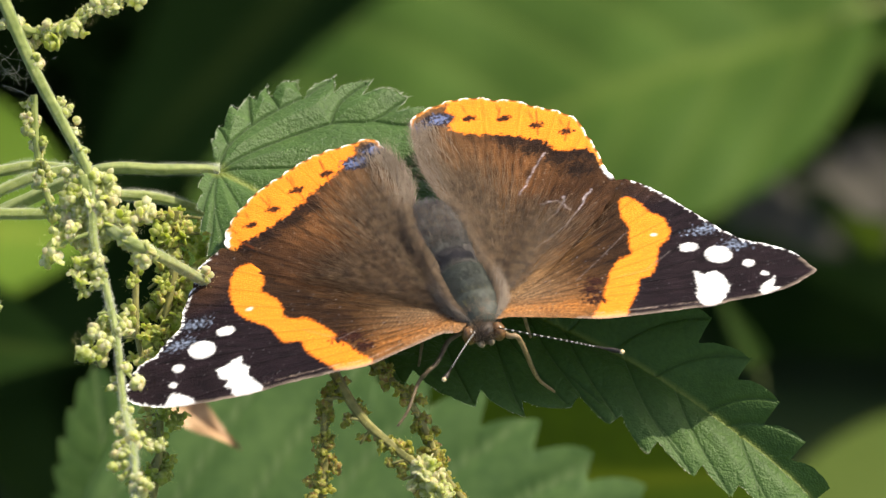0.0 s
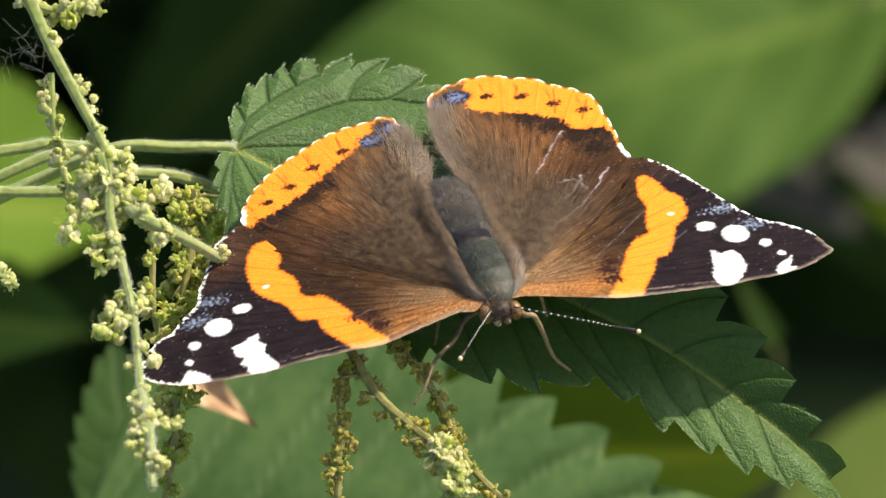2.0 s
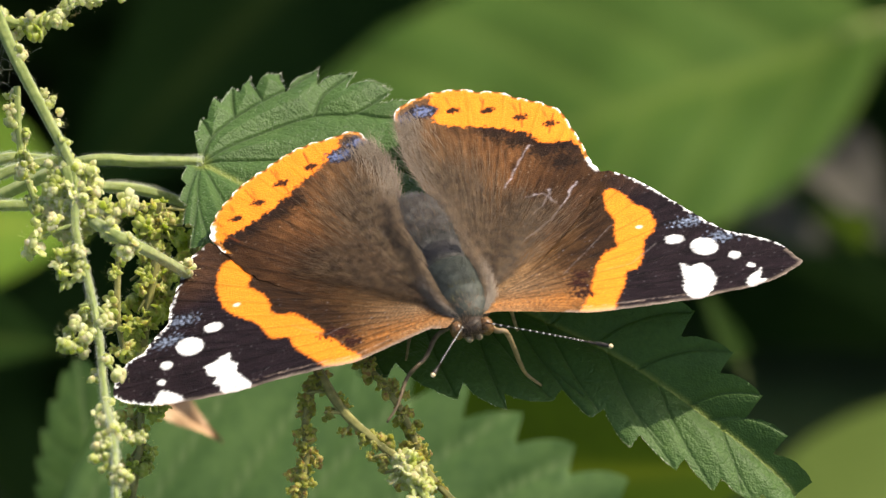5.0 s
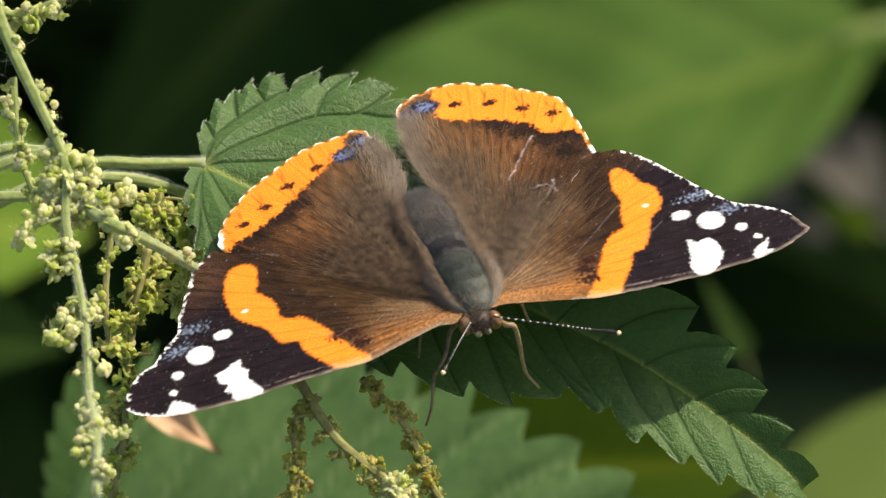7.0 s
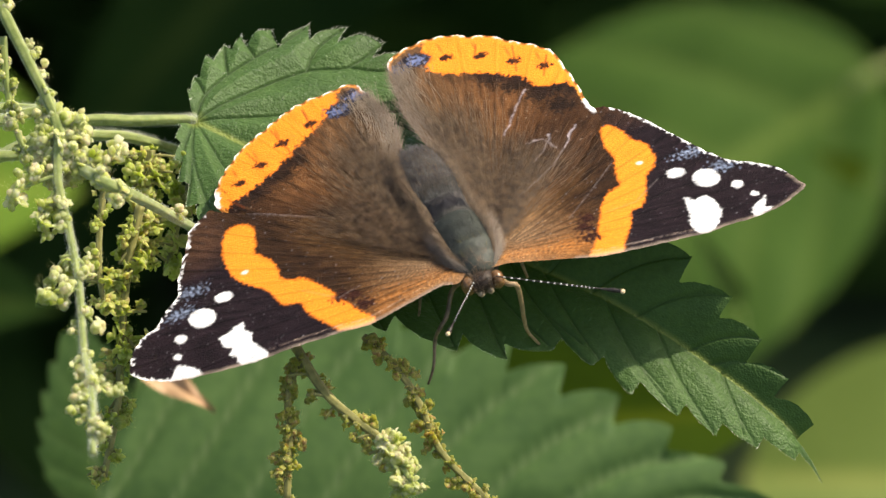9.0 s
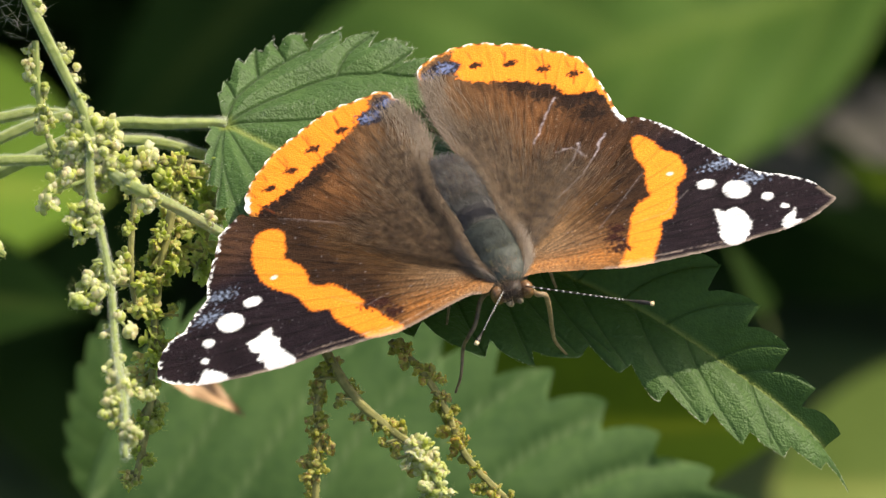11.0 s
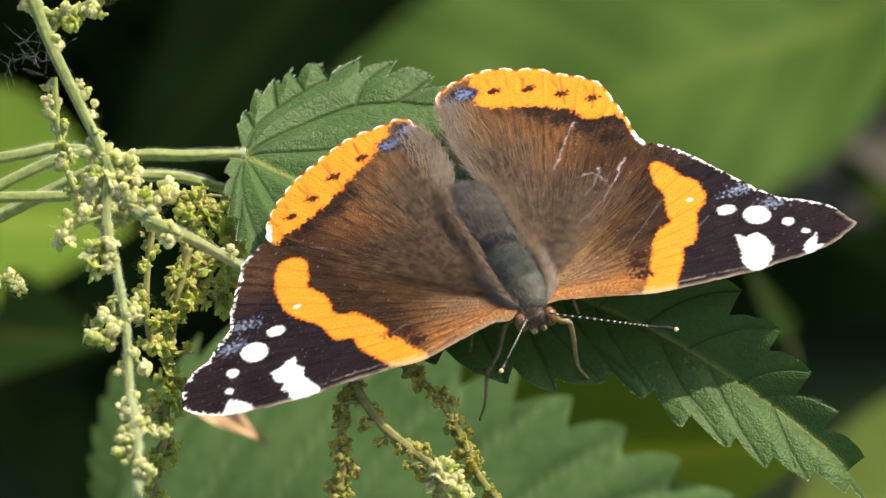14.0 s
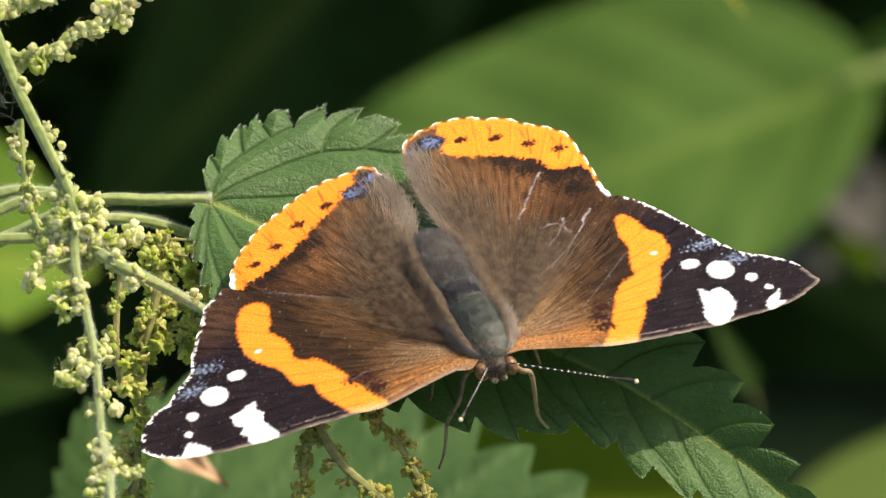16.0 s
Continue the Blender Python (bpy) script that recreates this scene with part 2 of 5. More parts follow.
def spline(points, n):
    """n points of a smooth curve through the given ones."""
    p = np.array([tuple(q) for q in points], float)
    p = np.vstack([2 * p[0] - p[1], p, 2 * p[-1] - p[-2]])
    out = []
    m = len(p) - 3
    for x in np.linspace(0, m - 1e-9, n):
        i = int(x)
        f = x - i
        a, b, c, d = p[i:i + 4]
        out.append(0.5 * (2 * b + (c - a) * f + (2 * a - 5 * b + 4 * c - d) * f * f + (3 * b - a - 3 * c + d) * f ** 3))
    return np.array(out)


def tube_mesh(name, points, radii, sides=8, n=24, rough=0.0, ridge=0.0):
    """A round stalk along a smooth curve, its radius running through radii, with closed ends."""
    c = spline(points, n)
    r = np.interp(np.linspace(0, 1, n), np.linspace(0, 1, len(radii)), radii)
    verts, faces = [], []
    up = Vector((0.3, 0.2, 1)).normalized()
    for i in range(n):
        d = Vector(c[min(i + 1, n - 1)] - c[max(i - 1, 0)]).normalized()
        a = d.cross(up)
        if a.length < 1e-3:
            a = d.cross(Vector((1, 0, 0)))
        a.normalize()
        b = d.cross(a)
        for k in range(sides):
            an = 2 * math.pi * k / sides
            rr = r[i] * (1 + rough * random.uniform(-1, 1) + ridge * math.cos(an * 5 + 0.6 * math.sin(i * 0.3)))
            verts.append(Vector(c[i]) + (a * math.cos(an) + b * math.sin(an)) * rr)
    for i in range(n - 1):
        for k in range(sides):
            k2 = (k + 1) % sides
            faces.append((i * sides + k, i * sides + k2, (i + 1) * sides + k2, (i + 1) * sides + k))
    faces.append(tuple(range(sides))[::-1])
    faces.append(tuple((n - 1) * sides + k for k in range(sides)))
    return raw(name, verts, faces)


def blob(bm, centre, size, turn=None, detail=2, lumps=0.0, seed=0.0):
    """A lumpy ball of three half-axes."""
    m = Matrix.LocRotScale(Vector(centre), turn.to_quaternion() if turn else None, Vector(size))
    made = bmesh.ops.create_icosphere(bm, subdivisions=detail, radius=1.0)["verts"]
    for v in made:
        if lumps:
            v.co *= 1 + lumps * noise.noise(v.co * 3.2 + Vector((seed, seed * 1.7, 0)))
        v.co = m @ v.co
    for f in bm.faces:
        f.smooth = True


def spikes(name, roots, ways, lengths, width, material, parent, label=""):
    """Fine tapering hairs, each a slim three-sided spike."""
    verts, faces = [], []
    for o, w, l in zip(roots, ways, lengths):
        o, w = Vector(o), Vector(w).normalized()
        a = w.orthogonal().normalized()
        b = w.cross(a)
        i = len(verts)
        bend = Vector((random.uniform(-1, 1), random.uniform(-1, 1), random.uniform(-1, 1))) * l * 0.08
        mid = o + w * l * 0.55 + bend
        for k in range(3):
            an = 2.094 * k
            verts.append(o + (a * math.cos(an) + b * math.sin(an)) * width)
        for k in range(3):
            an = 2.094 * k
            verts.append(mid + (a * math.cos(an) + b * math.sin(an)) * width * 0.6)
        verts.append(o + w * l)
        for k in range(3):
            k2 = (k + 1) % 3
            faces += [(i + k, i + k2, i + 3 + k2, i + 3 + k), (i + 3 + k, i + 3 + k2, i + 6)]
    ob = part(name, raw(name, verts, faces), material, parent, label)
    ob["kind"] = "stuff"
    return ob


# ---- ground and undergrowth ----
def ground():
    bm = bmesh.new()
    bmesh.ops.create_grid(bm, x_segments=60, y_segments=60, size=3.0)
    for v in bm.verts:
        v.co.z = 0.03 * noise.noise(v.co * 3) + 0.015 * noise.noise(v.co * 9)
        r = max(abs(v.co.x), abs(v.co.y))
        if r > 2.95:
            v.co.x *= 100
            v.co.y *= 100
            v.co.z = 0
    tagged(part("ground", bm, SOIL), "grassy soil, in shade under the nettles", "ground", kind="structure")


def leaf_sheet(length, width, droop=0.15, fold=0.2, teeth=0, tooth=0.1, rows=40, cols=6, wave=0.0, base=0.35, full=0.9, veins=0, relief=0.0, seed=0, rib=0.012, side_rib=0.35):
    """Vertices (x along the midrib from its foot, y across, z up), faces and a vein layer for a leaf blade."""
    s = np.linspace(0, 1, rows)
    h = np.sin(np.pi * np.clip(s, 0, 1) ** base) ** full
    h = h / h.max()
    verts, vein = [], []
    for i, si in enumerate(s):
        for j in range(-cols, cols + 1):
            q = j / cols
            aq = abs(q)
            hw = h[i] * width / 2
            x = si * length
            if teeth:
                ph = (si * teeth + (0.35 if q > 0 else 0.0)) % 1.0
                saw = math.sin(ph / 0.8 * math.pi / 2) if ph < 0.8 else 1 - ((ph - 0.8) / 0.2) ** 0.8
                edge = max(0.0, (aq - 0.72) / 0.28)
                hw *= 1 + tooth * (saw - 0.35) * edge
                x += length / teeth * 0.35 * saw * edge
            y = q * hw
            z = abs(y) * fold - droop * length * si ** 2 + wave * width * math.sin(si * 9 + q * 2 + seed) * aq
            vv = max(0.0, 1 - aq * hw / (rib * length) if hw > 1e-6 else 1.0)
            if veins:
                ph2 = (si - 0.16 * aq * width / length * 2) * veins + (0.3 if q > 0 else 0)
                d = abs(ph2 % 1.0 - 0.5) * 2
                z += relief * (1 - d ** 3) * min(1, aq * 4) * (1 - 0.35 * aq)
                vv = max(vv, side_rib * max(0.0, (d - 0.88) / 0.12))
            verts.append((x, y, z))
            vein.append(vv)
    n = 2 * cols + 1
    faces = [(i * n + j, (i + 1) * n + j, (i + 1) * n + j + 1, i * n + j + 1) for i in range(rows - 1) for j in range(n - 1)]
    return verts, faces, vein


def leaf_mesh(name, *a, **k):
    v, f, vein = leaf_sheet(*a, **k)
    me = raw(name, v, f)
    at = me.attributes.new("vein", "FLOAT", "POINT")
    at.data.foreach_set("value", vein)
    return me


def frame_of(foot, tip, normal):
    """The pose of a leaf from its foot and its tip's direction, its face turned to normal."""
    x = (Vector(tip) - Vector(foot)).normalized()
    z = (Vector(normal) - x * x.dot(Vector(normal))).normalized()
    y = z.cross(x)
    m = Matrix((x, y, z)).transposed().to_4x4()
    m.translation = foot
    return m


def undergrowth():
    """Shaded weeds low behind the nettles, and unseen bushes added to keep the sun off them."""
    rnd = random.Random(4)
    base, faces, _ = leaf_sheet(1.0, 0.55, 0.2, 0.2, rows=6, cols=2)
    base = np.array(base)

    def mass(name, count, place, size, label):
        verts, fs = [], []
        for _ in range(count):
            p, l = place(), rnd.uniform(*size)
            m = Euler((rnd.uniform(-0.9, 0.9), rnd.uniform(-0.5, 0.9), rnd.uniform(0, 6.28))).to_matrix()
            i = len(verts)
            verts += [tuple(Vector(p) + m @ Vector(v * l)) for v in base]
            fs += [tuple(i + k for k in f) for f in faces]
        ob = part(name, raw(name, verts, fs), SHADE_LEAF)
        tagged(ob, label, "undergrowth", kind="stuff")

    def weeds():
        return (rnd.uniform(-0.5, 0.5), rnd.uniform(0.84, 1.6), rnd.uniform(0.0, 0.17))

    def bush():
        while True:
            x, y, z = rnd.uniform(-2.5, 2.5), rnd.uniform(1.25, 2.6), rnd.uniform(0.1, 1.5)
            if rnd.random() < 0.4:
                x, y = rnd.uniform(0.35, 1.6), rnd.uniform(0.97, 1.7)
            if z < 1.15 + 0.2 * math.sin(x * 3):
                return (x, y, z)
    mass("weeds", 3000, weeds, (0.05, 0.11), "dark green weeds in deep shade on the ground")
    mass("bush_foliage", 7000, bush, (0.07, 0.14), "dense dark green foliage of unseen bushes added to shade the weeds")


# ---- the big leaves behind ----
def plant_leaf(name, foot, tip, normal, length, width, material, label, stalk=None, group="", **k):
    top = new(name)
    top.matrix_world = frame_of(foot, tip, normal)
    part("blade", leaf_mesh("blade", length, width, **k), material, top)
    pts = [Vector((0.02 * length, 0, 0.0)), Vector((-0.12 * length, 0, -0.02 * length)), Vector((-0.30 * length, 0.02 * length, -0.12 * length))] if stalk is None else stalk
    part("stalk", tube_mesh("stalk", pts, [0.006 * length, 0.010 * length, 0.012 * length], 8, 10), STEM, top)
    tagged(top, label, "leaf", group)
    return top


# seconds, the foot's place, the midrib's slope in degrees, and how fully the blade faces the camera
BROAD_SWAY = ((0, 1538, 12, 17.3, 0.835), (1.5, 1545, 20, 17.4, 0.83), (3, 1560, 35, 17.8, 0.82), (4.5, 1576, 48, 18.2, 0.81), (7, 1565, 72, 18, 0.73), (7.5, 1640, 54, 18, 0.72), (8, 1545, 136, 24.5, 0.89), (8.5, 1558, 107, 37.6, 0.98), (9, 1599, 240, 30.3, 0.926), (9.5, 1612, 125, 33, 0.87), (10, 1568, 50, 17.8, 0.815),
              (11.2, 1555, 30, 17.3, 0.82), (12.5, 1540, 12, 17.3, 0.835), (13.5, 1550, 25, 17.5, 0.83), (14.5, 1579, 53, 18.4, 0.81), (15, 1545, 38, 20.4, 0.82), (15.5, 1553, 66, 20.4, 0.82), (16, 1558, 86, 20.3, 0.82))
# the leaf above and the yellow shoot: seconds, then how far they are blown right and down, in the same steps
UPPER_SWAY = ((0, 0, -150), (7, 0, -150), (7.8, 0, -110), (8.5, 0, 0), (9, 0, -20), (10, 0, -150), (16, 0, -150))
SHOOT_SWAY = ((0, -30, -60), (7, -30, -60), (8.5, 0, 0), (9, 0, -30), (10, -30, -60), (15, -36, -48), (16, -36, -48))


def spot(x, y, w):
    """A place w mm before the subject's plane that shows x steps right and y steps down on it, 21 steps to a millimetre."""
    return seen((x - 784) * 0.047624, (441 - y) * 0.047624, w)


def broad_pose(x, y, turn, face, w=-800):
    """The pose of a broad leaf: its foot, its midrib's slope in degrees, and how fully it faces the camera."""
    c, n = math.cos(radians(turn)), math.sin(radians(turn))
    ax = -SU * c - SV * n
    ay = (SU * n - SV * c) * face + SW * math.sqrt(1 - face * face)
    m = Matrix((ax, ay, ax.cross(ay))).transposed().to_4x4()
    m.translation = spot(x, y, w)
    return m


def egg_leaf(name, place, length, half, lean, label, seed):
    """A broad blade, widest towards its foot, with curved side veins sunk between swollen fields and a finely toothed rim."""
    rows, cols, veins = 150, 40, 8
    verts, vein = [], []
    for i in range(rows):
        si = (1 - math.cos(math.pi * i / (rows - 1))) / 2
        hw = half * (1 + lean * (0.5 - si)) * math.sqrt(max(0.0, 1 - (2 * si - 1) ** 2))
        saw = (si * 46) % 1.0
        for j in range(-cols, cols + 1):
            q = j / cols
            aq = abs(q)
            y = q * hw * (1 + 0.035 * (saw - 0.5) * max(0.0, (aq - 0.9) / 0.1))
            x = si * length
            ph = (si - 0.22 * aq ** 1.4 * hw / half) * veins + (0.35 if q > 0 else 0.0)
            d = abs(ph % 1.0 - 0.5) * 2
            z = 0.10 * abs(y) - 0.10 * length * si ** 2 + 0.0006 * (1 - d ** 3) * min(1, aq * 4)
            z += 0.004 * noise.noise(Vector((x * 30, y * 30, seed)))
            verts.append((x, y, z))
            vein.append(max(1.0 * max(0.0, 1 - abs(y) / (0.0026 * (1.2 - si))), 0.6 * max(0.0, (d - 0.80) / 0.20)))
    n = 2 * cols + 1
    me = raw("blade", verts, [(i * n + j, i * n + j + 1, (i + 1) * n + j + 1, (i + 1) * n + j)[::-1] for i in range(rows - 1) for j in range(n - 1)])
    me.attributes.new("vein", "FLOAT", "POINT").data.foreach_set("value", vein)
    top = new(name)
    top.matrix_world = place
    part("blade", me, BROAD, top)
    part("stalk", tube_mesh("stalk", [Vector((0.006, 0, 0.0)), Vector((-0.012, 0, -0.004)), Vector((-0.04, 0.004, -0.03)), Vector((-0.06, 0.006, -0.08))], [0.0009, 0.0012, 0.0014], 8, 14), STEM, top)
    return tagged(top, label, "leaf")


def tendril():
    """A thin yellow shoot hanging into view, with a few tiny leaflets."""
    top = new("tendril")
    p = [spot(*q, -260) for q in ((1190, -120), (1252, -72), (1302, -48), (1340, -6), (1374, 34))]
    top.matrix_world = Matrix.Translation(p[0])
    p = [q - p[0] for q in p]
    part("shoot", tube_mesh("shoot", p, [0.0005, 0.0004, 0.00026, 0.00012], 8, 24, 0.1), YELLOW, top)
    line, rnd = spline(p, 40), random.Random(3)
    for k in (4, 9, 12, 16, 20):
        ob = part("leaflet", leaf_mesh("leaflet", 0.0027, 0.0012, rows=12, cols=3), YELLOW, top)
        ob.matrix_local = frame_of(Vector(line[k]), Vector(line[k]) + SU * rnd.uniform(-1, 1) - SV * rnd.uniform(0.2, 1), SW)
    return tagged(top, "thin yellow-green shoot tip hanging before the broad leaf", "shoot")


def background_leaves():
    made = {}
    made["broad"] = egg_leaf("broad_leaf", broad_pose(*BROAD_SWAY[0][1:]), 0.1319, 0.0360, 0.257, "large broad green leaf out of focus behind the butterfly", 11)
    made["upper"] = egg_leaf("broad_leaf", broad_pose(2080, -300, 2, 0.62, -840), 0.150, 0.040, 0.2, "large broad green leaf higher up behind", 12)
    egg_leaf("broad_leaf", broad_pose(1770, 40, 8, 0.8, -830), 0.026, 0.009, 0.2, "green blurred leaf beside the broad leaf's stalk", 13)
    made["tendril"] = tendril()
    plant_leaf("bright_leaf", seen(-58, 0.7, -580), seen(-27.2, 4.2, -560), (0.5, -0.2, 0.85), 0.055, 0.051, BRIGHT, "bright yellow-green leaf in the sun behind the flower stalks", rows=30, cols=6, base=1.15)
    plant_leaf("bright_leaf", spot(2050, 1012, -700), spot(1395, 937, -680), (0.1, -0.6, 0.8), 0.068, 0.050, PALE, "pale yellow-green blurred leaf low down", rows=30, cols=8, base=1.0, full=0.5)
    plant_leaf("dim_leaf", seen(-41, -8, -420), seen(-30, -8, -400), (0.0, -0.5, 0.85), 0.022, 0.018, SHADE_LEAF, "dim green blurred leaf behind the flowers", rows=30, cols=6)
    plant_leaf("dim_leaf", seen(-2, -20, -300), seen(25, -19, -300), (-0.3, -0.7, 0.6), 0.046, 0.040, OLIVE, "olive green leaf below the nettle leaf", rows=30, cols=6)
    made["low"] = plant_leaf("nettle_leaf", seen(-31.5, -27.5, -125), seen(27, -28, -119), (0.05, -0.5, 0.85), 0.0687, 0.0467, NETTLE_LOW,
                             "broad nettle leaf with toothed edge below the butterfly", rows=220, cols=14, teeth=13, tooth=0.18, droop=0.08, fold=0.1, base=0.5, full=0.8, veins=9, relief=0.0016, side_rib=0.6)
    plant_leaf("nettle_leaf", seen(-27.5, -26, -150), seen(-29.3, -9.8, -146), (0.05, -0.5, 0.85), 0.0195, 0.0107, NETTLE_LOW, "small toothed nettle leaf behind the flower stalk", rows=160, cols=12, teeth=7, tooth=0.14, droop=0.05, fold=0.1, base=0.6, full=0.7, veins=6, relief=0.00012)
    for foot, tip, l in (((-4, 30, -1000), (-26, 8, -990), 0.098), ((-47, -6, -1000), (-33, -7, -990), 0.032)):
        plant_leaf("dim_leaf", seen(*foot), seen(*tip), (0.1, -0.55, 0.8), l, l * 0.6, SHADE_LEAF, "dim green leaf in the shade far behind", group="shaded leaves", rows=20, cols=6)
    for u, v, w, l, tip in ((25, 4, -900, 0.030, (29, 2.5)), (33, 8, -920, 0.034, (36, 5))):
        plant_leaf("dead_leaf", seen(u, v, w), seen(*tip, w + 10), (0.2, -0.5, 0.8), l, l * 0.55, STONE, "grey-brown dead leaf hanging in the undergrowth", group="dead leaves", rows=16, cols=5, wave=0.1)
    plant_leaf("dim_leaf", seen(26.5, -10, -420), seen(23.2, -3.0, -420), (0.2, -0.6, 0.75), 0.0125, 0.0040, SHADE_LEAF, "narrow green leaf behind the nettle leaf", rows=16, cols=5)
    plant_leaf("dim_leaf", seen(37.5, 0.5, -620), seen(34.0, 2.5, -620), (0.2, -0.6, 0.75), 0.0100, 0.0060, OLIVE, "small olive leaf in the undergrowth", rows=16, cols=5)
    dry = new("dry_leaf")
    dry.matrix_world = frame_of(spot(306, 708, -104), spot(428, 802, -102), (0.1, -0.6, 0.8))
    part("blade", leaf_mesh("blade", 0.0086, 0.0036, rows=24, cols=6, droop=-0.1, fold=0.5, wave=0.12, seed=3), DRY, dry)
    tagged(dry, "curled orange-brown dry leaf scrap on a nettle leaf", "dry leaf")
    made["dry"] = dry
    return made


# ---- the nettle leaf that carries the butterfly ----
# tips of the teeth in mm along the midrib and out from it, beyond it and on the camera's side
FAR_TIPS = ((-2.2, 2.3), (-2.7, 4.4), (-2.8, 6.6), (-2.3, 9.0), (-1.6, 10.7), (0.2, 12.9), (2.7, 15.2), (5.7, 16.5), (9.4, 16.5), (13.8, 15.9), (18.5, 14.0), (24.0, 10.9), (28.8, 8.7), (33.2, 6.6), (37.3, 5.2), (41.0, 4.5), (45.3, 3.5), (49.7, 3.0), (53.6, 2.2), (57.2, 1.6), (61.0, 0.8))
NEAR_TIPS = ((-0.8, 1.6), (0.0, 3.5), (1.2, 5.7), (2.9, 7.8), (5.0, 10.0), (7.5, 11.9), (11.1, 13.4), (15.6, 14.4), (21.1, 14.9), (26.9, 13.9), (32.8, 11.9), (36.7, 10.1), (39.4, 6.9), (43.1, 6.4), (47.4, 6.7), (51.7, 5.8), (55.4, 5.0), (59.0, 3.4), (62.2, 1.8))


def toothed_edge(tips):
    """One side of the leaf from its foot to its tip: a long convex back, a tip pointing forwards, a short notch."""
    out = [np.array((0.0, 0.25))]
    for k, tip in enumerate(tips):
        t = np.array(tip)
        prev = out[-1]
        ahead = np.array(tips[k + 1]) if k + 1 < len(tips) else np.array((66.0, 0.0))
        run = ahead - t
        inward = np.array((run[1], -run[0])) / np.hypot(*run)
        along = t - prev
        bulge = np.array((-along[1], along[0])) * (0.05 if k < 5 else 0.17 if t[0] < 42 else 0.07)
        for f in (0.25, 0.5, 0.75, 0.92):
            out.append(prev + along * f + bulge * 4 * f * (1 - f) * (1 - 0.35 * f))
        out.append(t)
        deep = np.interp(t[0], (3, 10, 30, 66), (2.1, 2.0, 1.8, 0.8)) if k > 4 else 0.35 + 0.2 * k
        out.append(t + inward * deep * 0.5 + run * 0.02)
        out.append(t + inward * deep + run * 0.06)
    out.append(np.array((66.0, 0.0)))
    return out


def nettle_leaf():
    """Its midrib arches and droops to the tip; three veins fan from the foot, others leave the midrib for the teeth; all lie sunken."""
    top = new("nettle_leaf")
    foot = st(-19.6, 6.8, -22.0)
    top.matrix_world = Matrix.Translation(foot)
    mid = spline([st(-19.6, 6.8, -22.0), st(-9.0, 1.6, -18.5), st(9.4, -6.4, -11.5), st(19.5, -11.7, -8.5), st(31.2, -20.9, -7.5), st(35, -28.5, -10)], 400)
    arc = np.concatenate([[0], np.cumsum(np.linalg.norm(np.diff(mid, axis=0), axis=1))]) * 1000
    total = arc[-1]

    def midrib(x):
        return np.stack([np.interp(x, arc, mid[:, k]) for k in range(3)], -1)

    far, near = toothed_edge(FAR_TIPS), [np.array((p[0], -p[1])) for p in toothed_edge(NEAR_TIPS)]
    rim = np.array(far + near[::-1][1:])
    # veins: three fan out from the foot beyond the midrib and two on the camera's side, with branches to the teeth; the others leave the midrib and curve forwards, each into a tooth
    beyond = (((0, 0), (5.8, 4.6), (10.3, 7.7), (14.5, 9.9), (18.0, 13.0)), ((0, 0), (2.1, 5.4), (5.2, 10.4), (8.1, 12.6), (9.3, 16.0)), ((0, 0), (-0.7, 3.0), (-0.3, 6.2), (0.7, 9.2), (1.7, 11.8), (2.5, 14.6)),
              ((5.2, 10.4), (4.7, 13.0), (5.4, 16.0)), ((8.1, 12.6), (10.8, 13.6), (13.2, 15.4)), ((-0.3, 6.2), (-1.4, 7.6), (-2.1, 8.7)), ((0.7, 9.2), (-0.5, 10.0), (-1.3, 10.4)), ((1.7, 11.8), (0.9, 12.3), (0.4, 12.6)), ((-0.7, 3.0), (-2.0, 4.0), (-2.5, 4.3)), ((10.3, 7.7), (14.0, 8.6), (20.0, 8.8)))
    before = (((0, 0), (2.1, -4.0), (5.4, -7.8), (9.5, -11.6)), ((0, 0), (1.0, -3.4), (2.0, -6.0), (2.8, -7.5)), ((0, 0), (7.0, -5.0), (14.0, -9.0), (20.4, -14.0)), ((2.1, -4.0), (3.8, -7.4), (4.8, -9.6)))
    veins = [spline([(*p, 0) for p in line], 24)[:, :2] for line in beyond + before]
    for tips, sign, heads in ((FAR_TIPS, 1, range(11, 20)), (NEAR_TIPS, -1, range(9, 18))):
        for k in heads:
            tip = np.array((tips[k][0], sign * tips[k][1]))
            start = np.array((tip[0] - (6.0 if k < 18 else 4.5 + 1.5 * (k - 18)), 0.0)) if sign > 0 else np.array((tip[0] - (0.9 if k < 12 else 1.9) * tips[k][1], 0.0))
            bend = (start + tip) / 2 + np.array((-0.10, 0.10 * sign)) * np.hypot(*(tip - start))
            f = np.linspace(0, 0.97, 14)[:, None]
            veins.append((1 - f) ** 2 * start + 2 * f * (1 - f) * bend + f * f * tip)
            # forks towards the tooth before
            if k % 2:
                a = veins[-1][7]
                b = np.array((tips[k - 1][0], sign * tips[k - 1][1])) * 0.5 + tip * 0.5 - np.array((0.0, sign * 0.25 * tips[k][1]))
                veins.append(a + np.linspace(0, 1, 6)[:, None] * (b - a))
    cell = 0.085
    lo, hi = rim.min(0) - cell, rim.max(0) + cell
    nx, ny = int((hi[0] - lo[0]) / cell) + 2, int((hi[1] - lo[1]) / cell) + 2
    gx, gy = np.meshgrid(lo[0] + cell * np.arange(nx), lo[1] + cell * np.arange(ny), indexing="ij")
    q = np.stack([gx.ravel(), gy.ravel()], 1)
    d, close = away(q, rim)
    q = np.where(((d > -0.35 * cell) & (d < 1.5 * cell))[:, None], close, q)
    keep = d < 0.75 * cell
    idx = np.arange(nx * ny).reshape(nx, ny)
